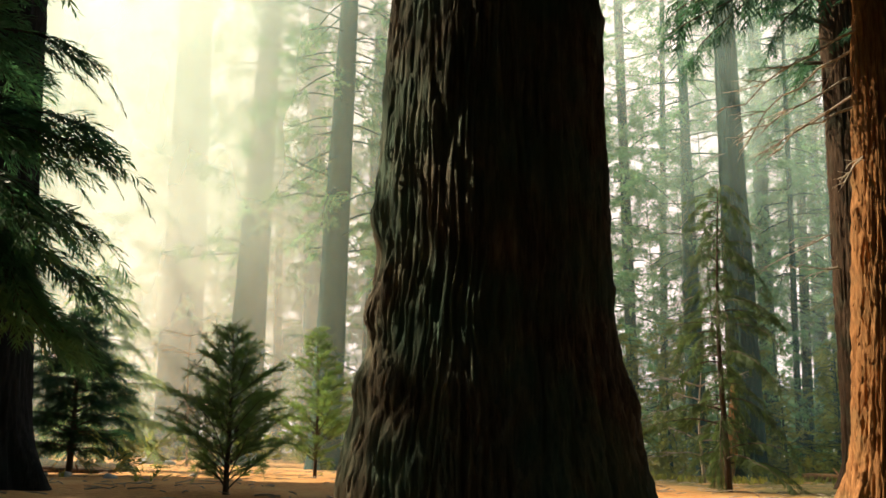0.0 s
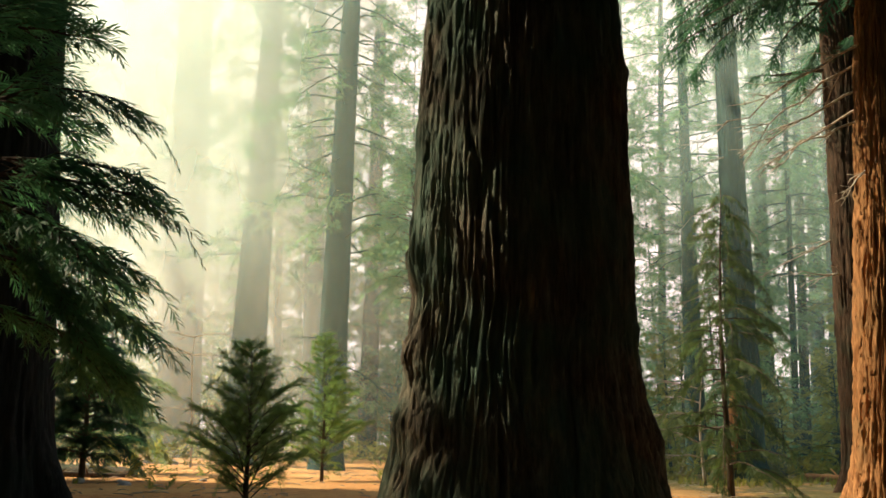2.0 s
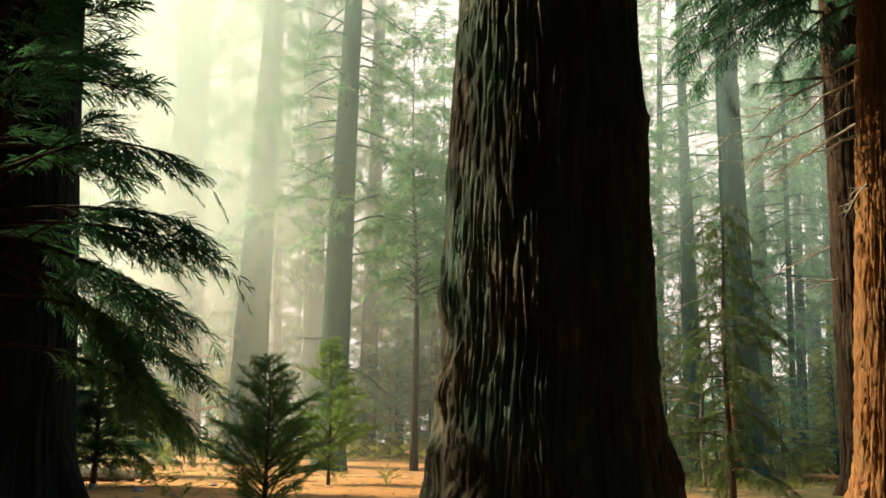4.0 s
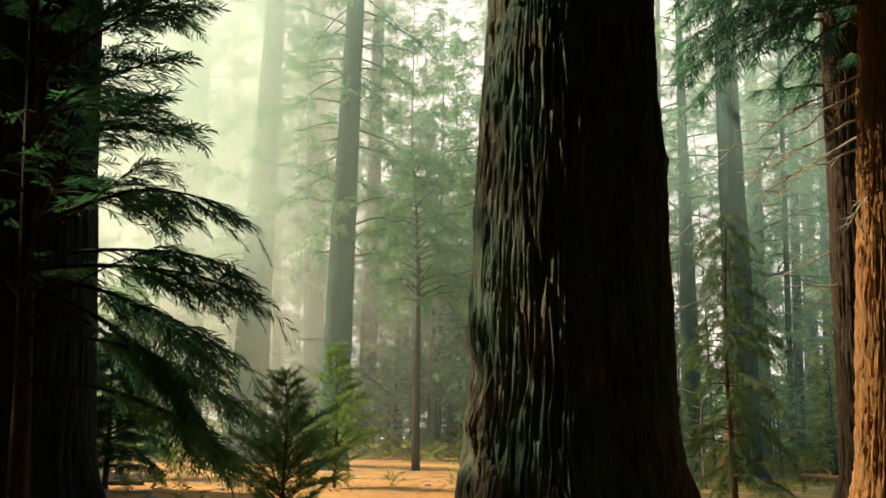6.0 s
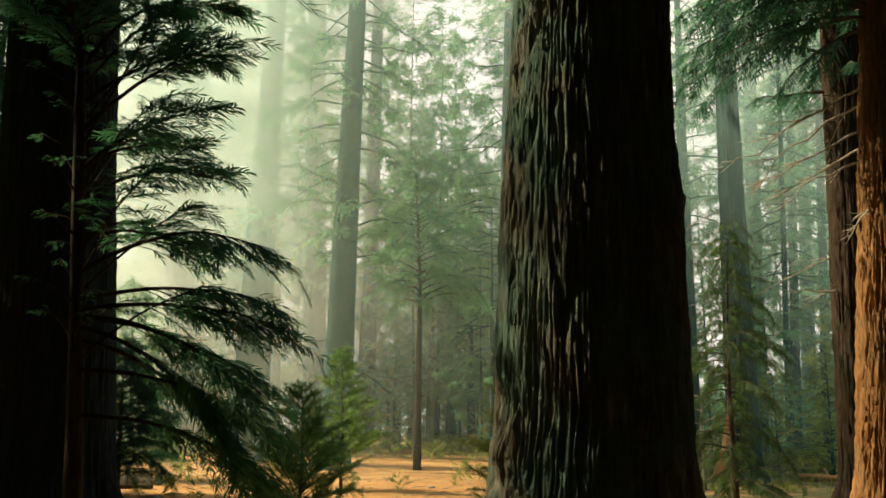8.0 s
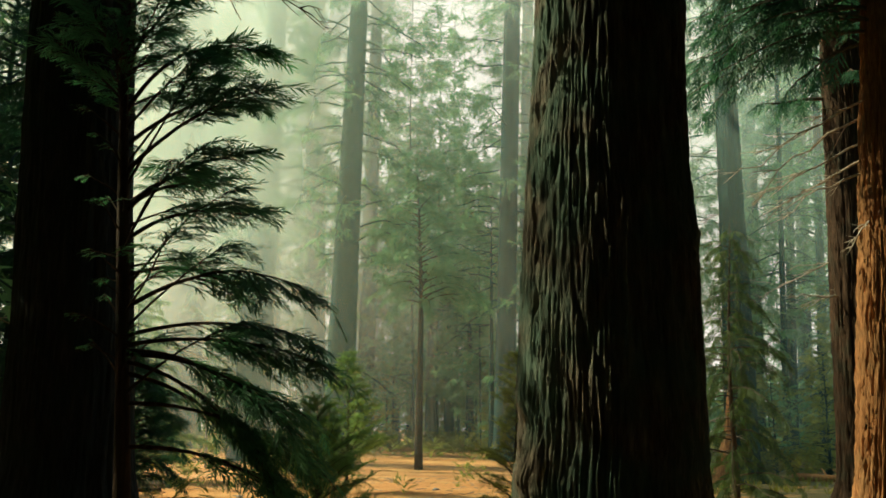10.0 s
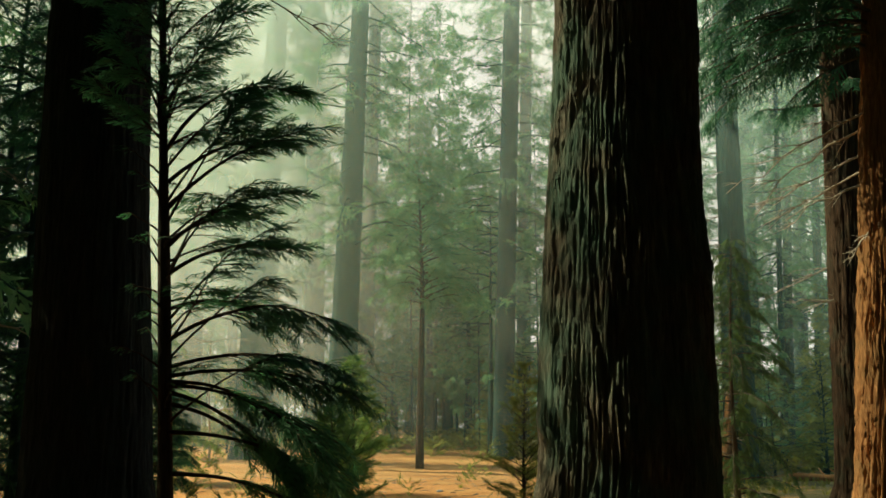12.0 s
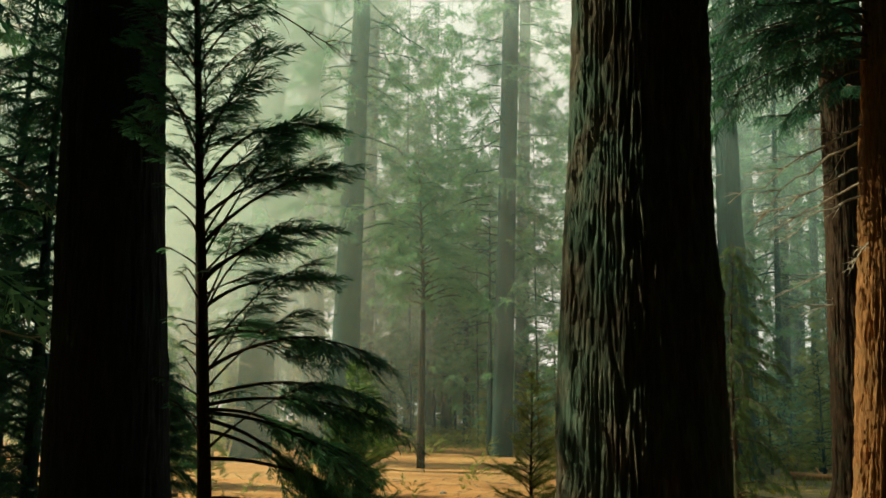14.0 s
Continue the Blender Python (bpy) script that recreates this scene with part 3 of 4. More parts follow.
# ---- young conifers ----
def young_tree(name, base, height, r0, reach, n, kit, size, every, mat, label, seed, lean=0.0, low=0.08, up=0.75, sag=0.35, group="", shape=0.8, bark=None, keys=(), bare=0.25, twigs=False, wobble=0.012, belly=1.0, spreads=(0.6, 0.8, 1.0, 1.1), tumble=0.7, hang=0.35):
    """A young conifer: a thin trunk, limbs all round it, longest below, each set with sprays. keys: limbs of its own (height, azimuth, length, up, sag)."""
    rnd = random.Random(seed)
    t = thing(name, base, label, "tree", group)
    pts = [Vector((lean * height * f + wobble * height * math.sin(f * 5 + seed) * f, 0.01 * height * math.sin(f * 4), height * f - 0.1 * (f == 0))) for f in np.linspace(0, 1, 14)]
    mesh_object("trunk", *tube(pts, [r0 * (1 - 0.93 * f) + 0.002 for f in np.linspace(0, 1, 14)], 10), bark or BARK_DARK, t)
    rows = list(keys)
    for i in range(n):
        f = low + (1 - low) * (i + rnd.random()) / n * 0.985
        length = reach * ((1 - f) / (1 - low)) ** shape * min(1.0, belly + 1.7 * f) * rnd.choice(spreads) * rnd.uniform(0.85, 1.15) + 0.03 * height
        rows.append((f * height, i * 2.4 + rnd.uniform(-0.5, 0.5), length, up * rnd.uniform(0.6, 1.3), sag * rnd.uniform(0.5, 1.5)))
    sprays, wood = [], []
    for h, az, length, u, s in rows:
        q = h / height * 13
        k = min(int(q), 12)
        p = pts[k].lerp(pts[k + 1], q - k)
        line = limb_line(p, az, length, u, s, 8, rnd=rnd)
        r = r0 * 0.24 * (length / reach) ** 0.7 * (1 - 0.5 * h / height) + 0.002
        mesh_object("limb", *tube(line, [r * (1 - 0.85 * g) + 0.0015 for g in np.linspace(0, 1, 9)], 5), bark or BARK_DARK, t)
        sprays += limb_sprays(line, bare, size * (0.6 + 0.4 * length / reach), every, rnd, tumble=tumble, hang=hang)
        if twigs:
            bits = []
            for j in range(int(length / 0.12)):
                g = 0.2 + 0.75 * j / max(1, int(length / 0.12))
                q = g * 8
                k = min(int(q), 7)
                o = line[k].lerp(line[k + 1], q - k)
                d = line[k + 1] - line[k]
                a2 = math.atan2(d.y, d.x) + (1 if j % 2 else -1) * rnd.uniform(0.5, 1.0)
                sub = limb_line(o, a2, length * 0.4 * (1.15 - g) * rnd.uniform(0.5, 1.5) + 0.1, d.z / max(d.xy.length, 0.01) * 0.7 + rnd.uniform(-0.1, 0.2), 0.5, 4, rnd=rnd)
                bits.append(tube(sub, [0.006, 0.005, 0.004, 0.003, 0.002], 4))
                sprays += limb_sprays(sub, 0.1, size * 0.8, every, rnd, hang=0.5)
            wood.append(join(bits))
    if wood:
        tagged(mesh_object("twig_work", *join(wood), bark or BARK_DARK, t), kind="stuff")
    top = pts[-1]
    for i in range(6):
        sprays.append((top - Vector((0, 0, 0.03 * height * i)), Vector((math.cos(i * 2.4), math.sin(i * 2.4), 1.6)), size * 0.7, 0))
    v, f = foliage(sprays, kit, seed)
    tagged(mesh_object("crown", v, f, mat, t, smooth=False), kind="stuff")
    return t


# the young cedar in front of the dark trunk: its long limbs reach across the clearing
def bow(base, az, mid, tip, n, rnd):
    """Points of a limb through a middle and a tip, each given as (distance out, rise)."""
    pts = []
    for i in range(n + 1):
        f = i / n
        out = 2 * f * (1 - f) * (2 * mid[0] - 0.5 * tip[0]) + f * f * tip[0]
        up = 2 * f * (1 - f) * (2 * mid[1] - 0.5 * tip[1]) + f * f * tip[1]
        a = az + 0.12 * math.sin(3 * f + base[2] * 5)
        pts.append(Vector((base[0] + math.cos(a) * out, base[1] + math.sin(a) * out, base[2] + up + rnd.uniform(-0.012, 0.012) * f)))
    return pts


def cedar_limb(parent, line, r, rnd, start, reach, size, droop=0.34, lift=0.1):
    """One limb with its side twigs and feathery flat plumes."""
    n = len(line) - 1
    total = sum((q - p).length for p, q in zip(line, line[1:]))
    bits, sprays = [], []
    count = max(4, int(total * (1 - start) / 0.042))
    for j in range(count):
        g = start + (1 - start) * (j + rnd.random()) / count
        q = g * n
        k = min(int(q), n - 1)
        o, d = line[k].lerp(line[k + 1], q - k), (line[k + 1] - line[k]).normalized()
        side = d.cross(Vector((0, 0, 1))).normalized() * (1 if j % 2 else -1)
        ahead = Vector((d.x, d.y, 0.45 * d.z)).normalized()
        way = (ahead + side * rnd.uniform(0.25, 0.95) + Vector((0, 0, rnd.uniform(lift - 0.5, lift)))).normalized()
        length = reach * (1.12 - 0.75 * g) * rnd.choice((0.4, 0.7, 1.0, 1.25)) * rnd.uniform(0.8, 1.15) + 0.05
        twig = [o + way * length * f + Vector((0, 0, -droop * length * f * f)) + d * 0.12 * length * f * f for f in (0, 0.25, 0.5, 0.75, 1.0)]
        bits.append(tube(twig, [0.0055, 0.0045, 0.0035, 0.0025, 0.0015], 4))
        m = max(2, int(length / 0.1))
        for i in range(m + 1):
            f = 0.25 + 0.75 * i / m
            p = twig[min(int(f * 4), 3)].lerp(twig[min(int(f * 4), 3) + 1], f * 4 - min(int(f * 4), 3))
            w = way + way.cross(Vector((0, 0, 1))) * (1 if i % 2 else -1) * rnd.uniform(0.1, 0.75) + Vector((0, 0, rnd.uniform(-1.6, -0.1) * droop * f))
            sprays.append((p, w, size * (1.15 - 0.4 * f) * rnd.uniform(0.6, 1.25), rnd.uniform(-0.8, 0.8)))
    sprays.append((line[-2], line[-1] - line[-2], size * 1.1, 0.0))
    wood = mesh_object("limb", *tube(line, [r * (1 - 0.88 * g) + 0.002 for g in np.linspace(0, 1, n + 1)], 6), BARK_STRINGY_SHADED, parent)
    tagged(mesh_object("twig_work", *join(bits), BARK_STRINGY_SHADED, wood), kind="stuff")
    tagged(mesh_object("foliage", *foliage(sprays, SPRAY_PLUME, rnd.randint(0, 9999)), LEAF_CEDAR, wood, smooth=False), kind="stuff")


def young_cedar():
    rnd = random.Random(11)
    height, lean = 8.6, -0.063
    t = thing("young_cedar", (-3.76, 5.35, 0.0), "young incense cedar with long drooping dark green sprays", "tree")
    pts = [Vector((lean * height * f, 0.02 * math.sin(f * 7), height * f - 0.1 * (f == 0))) for f in np.linspace(0, 1, 20)]
    mesh_object("trunk", *tube(pts, [0.082 * (1 - 0.93 * f) + 0.002 + 0.004 * math.sin(19 * f) for f in np.linspace(0, 1, 20)], 12), BARK_STRINGY_SHADED, t)
    # height, direction, (out, rise) of the middle and of the tip, spread of the side twigs
    limbs = [(2.62, 0.05, (0.85, 0.06), (1.66, -0.14), 0.5), (2.5, -0.1, (0.75, -0.36), (1.36, -1.12), 0.5), (2.92, -0.05, (0.78, 0.31), (1.6, 0.14), 0.46), (2.58, 0.4, (0.7, -0.1), (1.5, -0.5), 0.5),
             (2.55, -0.25, (0.8, -0.15), (1.5, -0.6), 0.5), (2.4, 0.25, (0.7, -0.3), (1.3, -0.95), 0.5), (2.7, 0.2, (0.8, 0.14), (1.5, 0.0), 0.46),
             (3.5, 0.1, (0.5, 0.28), (1.1, 0.3), 0.42), (4.1, -0.1, (0.55, 0.48), (1.27, 0.68), 0.46), (4.65, 0.1, (0.48, 0.58), (1.15, 0.72), 0.46), (5.1, -0.2, (0.25, 0.4), (0.6, 0.85), 0.32), (4.35, 0.3, (0.5, 0.4), (1.05, 0.5), 0.42), (3.75, -0.3, (0.5, 0.35), (1.05, 0.45), 0.42),
             (3.2, 0.6, (0.5, 0.12), (1.05, -0.05), 0.34), (3.8, 0.75, (0.45, 0.3), (0.9, 0.4), 0.3), (2.15, 0.05, (0.85, -0.12), (1.55, -0.5), 0.46), (1.8, 0.2, (0.8, -0.12), (1.45, -0.5), 0.44)]
    for h, az, mid, tip, reach in limbs:
        cedar_limb(t, bow((lean * h, 0, h), az, mid, tip, 12, rnd), 0.02, rnd, 0.28 if h < 3 else 0.4, reach, 0.33, 0.4 if h < 3 else 0.12, 0.1 if h < 3 else 0.45)
    # shorter ascending limbs all round, thinning towards the top
    for i in range(92):
        h = 2.2 + 6.2 * i / 92
        az = i * 2.4 + rnd.uniform(-0.4, 0.4)
        inner = h < 4.5 and (math.cos(az) < 0.15 or math.sin(az) < -0.75)      # the shaded side bears short, nearly bare limbs
        out = (0.95 * (1 - h / 9.2) ** 0.6 + 0.1) * rnd.uniform(0.55, 1.2) * (0.4 if inner else 1.0 if h < 4.5 else 0.8)
        lift = out * (0.4 + 0.22 * h / 2) * rnd.uniform(0.3, 1.6)
        line = bow((lean * h, 0, h), az, (out * 0.5, lift * 0.6), (out, lift), 8, rnd)
        if inner:
            cedar_limb(t, line, 0.01, rnd, 0.75, 0.06, 0.07)
        else:
            cedar_limb(t, line, 0.012, rnd, rnd.uniform(0.25, 0.6) if h < 4.5 else 0.15, 0.3, 0.28 if h < 4.5 else 0.22, rnd.uniform(0.05, 0.35), rnd.uniform(0.1, 0.5))


young_cedar()

young_tree("fir_sapling", (-3.28, 13.6, -0.12), 2.55, 0.045, 1.2, 100, SPRAY_PLUME, 0.36, 0.075, LEAF_SAPLING, "dense dark green fir sapling on the needle litter", 5, low=0.04, up=0.95, sag=0.25, shape=0.85, bare=0.2, belly=0.62, spreads=(0.5, 0.75, 1.0, 1.12), tumble=1.5, hang=-0.35)
young_tree("fir_sapling", (-4.0, 28.0, -0.35), 4.7, 0.06, 1.6, 105, SPRAY_MID, 0.5, 0.12, LEAF_SAPLING, "slender olive-green fir sapling behind the dense one", 6, low=0.08, up=0.75, sag=0.3, belly=0.6, spreads=(0.4, 0.7, 1.0, 1.15), tumble=1.5, hang=-0.2)
young_tree("fir_sapling", (-12.3, 32.0, -0.1), 7.6, 0.12, 2.3, 105, SPRAY_MID, 0.72, 0.15, LEAF_SAPLING, "tall thin fir sapling with sparse drooping limbs", 7, low=0.08, up=0.35, sag=0.55, shape=0.55, lean=-0.03, spreads=(0.35, 0.7, 1.0, 1.2), tumble=1.3)
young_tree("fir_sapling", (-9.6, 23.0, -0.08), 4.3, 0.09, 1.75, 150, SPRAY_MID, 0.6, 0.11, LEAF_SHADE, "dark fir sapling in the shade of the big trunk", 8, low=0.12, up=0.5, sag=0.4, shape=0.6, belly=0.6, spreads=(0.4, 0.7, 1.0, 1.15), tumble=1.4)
young_tree("fir_sapling", (6.98, 22.0, -0.45), 8.0, 0.09, 1.9, 96, SPRAY_PLUME, 0.45, 0.1, LEAF_DUSKY, "thin straight fir sapling with tiers of drooping limbs", 9, low=0.08, up=0.3, sag=0.75, shape=0.45, lean=0.02, spreads=(0.25, 0.5, 0.9, 1.15), tumble=1.3, hang=0.6)
young_tree("fir_sapling", (0.45, 16.0, -0.2), 3.6, 0.05, 0.95, 90, SPRAY_MID, 0.34, 0.09, LEAF_YOUNG, "sunlit young fir growing behind the great trunk", 10, low=0.06, up=0.75, sag=0.25, belly=0.6, spreads=(0.4, 0.7, 1.0, 1.15), tumble=1.5, hang=-0.3)
young_tree("fir_sapling", (-1.75, 48.0, -0.6), 18.5, 0.25, 3.2, 95, SPRAY_MID, 1.1, 0.3, LEAF_FAR, "slim young conifer beside the sunlit path", 12, bark=BARK_STRINGY_SHADED, low=0.5, up=0.7, sag=0.7, shape=0.5, spreads=(0.3, 0.7, 1.0, 1.2), tumble=1.5)


# ---- crowns high over the near trunks ----
def high_crown(tree, low, top, reach, n, seed, centre=(0.0, 0.0), size=1.0, keys=(), mat=None, hang=0.5, thick=0.09, every=0.24, kit=None):
    """Limbs and foliage above the bare part of a tall trunk."""
    rnd = random.Random(seed)
    sprays, wood = [], []
    rows = list(keys)
    for i in range(n):
        f = (i + rnd.random()) / n
        rows.append((low + (top - low) * f, i * 2.4 + rnd.uniform(-0.6, 0.6), reach * (1 - 0.75 * f) * rnd.uniform(0.6, 1.15), rnd.uniform(-0.05, 0.35), rnd.uniform(0.15, 0.4)))
    for h, az, length, u, s in rows:
        line = limb_line((centre[0], centre[1], h), az, length, u, s, 8, rnd=rnd)
        wood.append(tube(line, [thick * (1 - 0.9 * g) + 0.006 for g in np.linspace(0, 1, 9)], 5))
        sprays += limb_sprays(line, 0.3, size, every, rnd, hang=hang)
    for bit in wood:
        mesh_object("limb", *bit, BARK_DARK, tree)
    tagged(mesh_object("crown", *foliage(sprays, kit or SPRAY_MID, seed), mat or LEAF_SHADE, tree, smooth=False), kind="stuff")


high_crown(half_tree, 14, 32, 4.2, 60, 34, (0.6, 0), 1.2)
# crowns above the view, added for shade; long limbs darken the right-hand foliage
high_crown(shade_tree, 11.5, 30, 5.8, 105, 31, (-0.35, 0), 1.3,
           keys=[(18.4 + 0.2 * i, 0.15 + 0.6 * ((i * 0.618) % 1), 6.5 + 2.5 * ((i * 0.37) % 1), 0.1, 0.15) for i in range(18)])
high_crown(great_tree, 11.5, 32, 7.0, 95, 32, (0.2, 0), 1.3)
# the sunlit trunk's lower limbs hang into the view
high_crown(lit_tree, 12.0, 30, 4.5, 45, 33, (0.9, 0), 1.05,
           keys=[(11.6 + 0.12 * i, 2.25 + 1.6 * ((i * 0.618) % 1), 3.2 + 2.6 * ((i * 0.37) % 1), 0.05 + 0.02 * (i % 5), 0.28) for i in range(32)], hang=1.3, thick=0.045)


# ---- firs filling the grove ----
def fir(base, height, r0, reach, low, n, seed, size, every, mat, label, group, cat="tree", shape=0.75, up=0.12, sag=0.25, kit=None):
    rnd = random.Random(seed)
    t = thing("fir_tree", base, label, cat, group)
    pts = [Vector((0.004 * height * math.sin(f * 4 + seed), 0.0, height * f - 0.3 * (f == 0))) for f in np.linspace(0, 1, 10)]
    mesh_object("trunk", *tube(pts, [r0 * (1 - 0.92 * f) + 0.01 for f in np.linspace(0, 1, 10)], 9), BARK_HAZY, t)
    wood, sprays = [], []
    for i in range(n):
        f = low + (1 - low) * (i + rnd.random()) / n * 0.98
        length = reach * ((1 - f) / (1 - low)) ** shape * rnd.choice((0.3, 0.6, 0.8, 1.0, 1.35)) * rnd.uniform(0.8, 1.15) * (0.75 + 0.5 * math.sin(f * 23 + seed)) + 0.4
        line = limb_line((0, 0, f * height), i * 2.4 + rnd.uniform(-0.6, 0.6), length, up + rnd.uniform(-0.35, 0.75), sag * rnd.uniform(0.4, 2.2), 5, wobble=0.12, rnd=rnd)
        wood.append(tube(line, [r0 * 0.2 * (1 - 0.9 * g) + 0.01 for g in np.linspace(0, 1, 6)], 4))
        sprays += limb_sprays(line, 0.2, size * rnd.uniform(0.6, 1.2), every, rnd, hang=rnd.uniform(-0.3, 1.0), spread=1.3, tumble=1.5)
    tagged(mesh_object("branchwork", *join(wood), BARK_HAZY, t), kind="stuff")
    tagged(mesh_object("crown", *foliage(sprays, kit or SPRAY_FAR, seed), mat, t, smooth=False), kind="stuff")
    return t


FIR_LABEL = "tall hazy fir with ragged green foliage deep in the forest"
DARK_LABEL = "fir added out of view to shade the foreground"
# unseen firs, added only to block light from the foreground
firs = [fir((-9.0, -9.0, -0.1), 48, 0.5, 6.6, 0.08, 120, 101, 2.5, 0.8, LEAF_FAR, DARK_LABEL, "shaded wood", shape=0.45),
        fir((-8.0, -18.0, -0.1), 56, 0.55, 7.2, 0.15, 125, 102, 2.8, 0.9, LEAF_FAR, DARK_LABEL, "shaded wood", shape=0.45),
        fir((-4.0, -13.0, -0.1), 30, 0.3, 5.2, 0.05, 110, 103, 2.0, 0.72, LEAF_FAR, DARK_LABEL, "shaded wood", shape=0.45),
        fir((1.0, -10.0, -0.1), 44, 0.4, 6.4, 0.1, 115, 104, 2.5, 0.8, LEAF_FAR, DARK_LABEL, "shaded wood", shape=0.45)]
airy = [airy_fir((-24.0, 104.0, -0.6), 48, 0.14, 6.6, 0.1, 100, 111, 1.9, FIR_LABEL, "background firs"),
        airy_fir((8.0, 92.0, -1.2), 56, 0.15, 7.4, 0.12, 110, 112, 2.1, FIR_LABEL, "background firs"),
        airy_fir((10.6, 58.0, -1.0), 30, 0.1, 4.8, 0.14, 95, 113, 1.35, FIR_LABEL, "background firs"),
        airy_fir((37.0, 80.0, -1.4), 44, 0.12, 6.2, 0.1, 100, 114, 1.7, FIR_LABEL, "background firs")]


def plant(source, x, y, s=1.0, label=""):
    c = copy_thing(source, pose(x, y, rise(x, y) - 0.15, 0, 0, (x * 37.7 + y * 91.3) % 360) @ Matrix.Diagonal((s, s, s, 1)))
    c.scale = (s, s, s)
    if label:
        c["label"] = label
    return c


for x, y, k, s in [(-34, 96, 0, 1.1), (-29, 110, 1, 1.0), (-25, 120, 3, 1.2), (-17, 104, 1, 0.9), (-9, 124, 3, 0.9), (2, 118, 2, 1.3), (4, 84, 2, 1.0),
                   (7, 112, 3, 0.9), (13, 78, 2, 1.1), (43, 106, 1, 0.9), (47, 90, 2, 1.2), (52, 110, 0, 1.0), (-38, 118, 0, 1.1), (-20, 119, 2, 1.3), (-31, 123, 3, 1.1),
                   (-41, 124, 1, 1.0), (-26, 98, 2, 1.2), (-44, 100, 3, 1.1), (-50, 116, 1, 1.1), (22, 58, 2, 0.5), (-9.3, 104, 2, 1.1), (6.2, 100, 2, 1.1), (18.5, 66, 2, 0.8),
                   (-5, 100, 1, 0.85), (-3.4, 106, 0, 0.95), (1.6, 112, 1, 0.85), (4.4, 100, 3, 0.8), (-5.5, 114, 3, 0.9), (8.6, 74, 2, 1.0), (-1.2, 108, 3, 0.8), (12.5, 90, 3, 0.9), (20, 82, 3, 0.9), (-12.5, 92, 3, 0.9), (23, 74, 2, 1.1), (-2.9, 94, 1, 1.0), (0.2, 99, 0, 1.15), (2.4, 103, 1, 1.0)]:
    plant(airy[k], x, y, s)

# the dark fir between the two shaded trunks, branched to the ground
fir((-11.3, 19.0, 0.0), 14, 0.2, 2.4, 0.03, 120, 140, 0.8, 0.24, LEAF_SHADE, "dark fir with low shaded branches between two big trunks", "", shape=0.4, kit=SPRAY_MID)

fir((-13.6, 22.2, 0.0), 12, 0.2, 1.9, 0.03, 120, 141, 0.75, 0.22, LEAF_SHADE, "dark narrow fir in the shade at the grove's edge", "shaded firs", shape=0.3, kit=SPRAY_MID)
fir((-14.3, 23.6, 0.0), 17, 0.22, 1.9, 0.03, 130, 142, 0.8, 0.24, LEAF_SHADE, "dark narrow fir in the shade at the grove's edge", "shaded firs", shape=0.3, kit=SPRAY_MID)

# unseen woods added all round the viewpoint, which keep the foreground in shade
for x, y, k, s in [(-15.5, 15.8, 2, 0.85), (-18.5, 13.5, 2, 0.9), (-16.5, 18.5, 2, 0.8), (6, -12, 0, 0.9), (11, -8, 2, 1.0), (15, -2, 3, 0.8), (16, 6, 0, 0.8), (-13, -3, 2, 1.0), (-14, 4, 3, 0.75),
                   (3, -18, 2, 1.1), (12, -17, 1, 1.0), (20, -10, 0, 1.0), (-20, -10, 3, 1.0), (21, 3, 1, 0.8), (-20, 6.3, 0, 0.85), (22, 14, 2, 0.9), (-1, -24, 0, 1.1), (25, 24, 3, 0.9),
                   (-10.2, 5.0, 2, 0.55), (-20.2, 23.5, 2, 0.8), (-20.0, 20.0, 2, 0.8), (-6, -11, 1, 0.9), (-2, -9, 0, 0.7), (4, -9, 1, 0.8), (8.5, -9.5, 3, 0.8), (13, -5, 1, 0.8), (-11, -6, 1, 0.8), (-15.5, 0, 1, 0.8), (17.5, 2, 1, 0.9), (-16, -6, 0, 0.9), (9, -14, 1, 1.0), (-3, -17, 3, 1.1), (17, -7, 2, 1.2), (19, 9, 3, 0.9),
                   (-27, 2, 0, 1.0), (-29, 6, 1, 1.0), (-26, 8.5, 3, 0.9), (-27, -3, 1, 0.9), (-31, -7, 0, 1.0), (-33, 2, 3, 1.1), (-24, -8, 3, 1.0), (-22, -1, 0, 0.9), (-21, 4, 3, 0.8)]:
    plant(firs[k], x, y, s)

# unseen old trees added behind and beside the viewpoint, whose crowns shade the foreground
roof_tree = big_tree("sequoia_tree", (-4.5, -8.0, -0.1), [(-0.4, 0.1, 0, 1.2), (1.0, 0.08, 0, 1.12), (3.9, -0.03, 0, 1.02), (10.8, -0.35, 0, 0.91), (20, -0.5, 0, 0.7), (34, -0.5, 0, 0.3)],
                     48, 40, 9.0, 0.05, BARK_SHADED, "old sequoia added out of view, its crown shading the clearing", spread=0.55, group="old trees of the shaded wood")
high_crown(roof_tree, 11.5, 30, 5.8, 105, 31, (-0.35, 0), 1.7, every=0.45, kit=SPRAY_FAR)
for x, y, s in [(5.5, -7, 1.05), (11.5, 3, 0.95), (-12.5, 3.5, 1.0), (1.5, -15, 1.1), (-11, -9, 1.0), (12, -10, 1.1), (-18, 17, 1.0), (14, 12, 1.0), (2.2, -5.0, 1.0), (-7.5, -4.0, 1.0), (8.5, -2.5, 1.0), (9.8, 7.5, 0.95), (17, -3, 1.1), (-9, -14, 1.1), (7, -13, 1.1)]:
    plant(roof_tree, x, y, s)


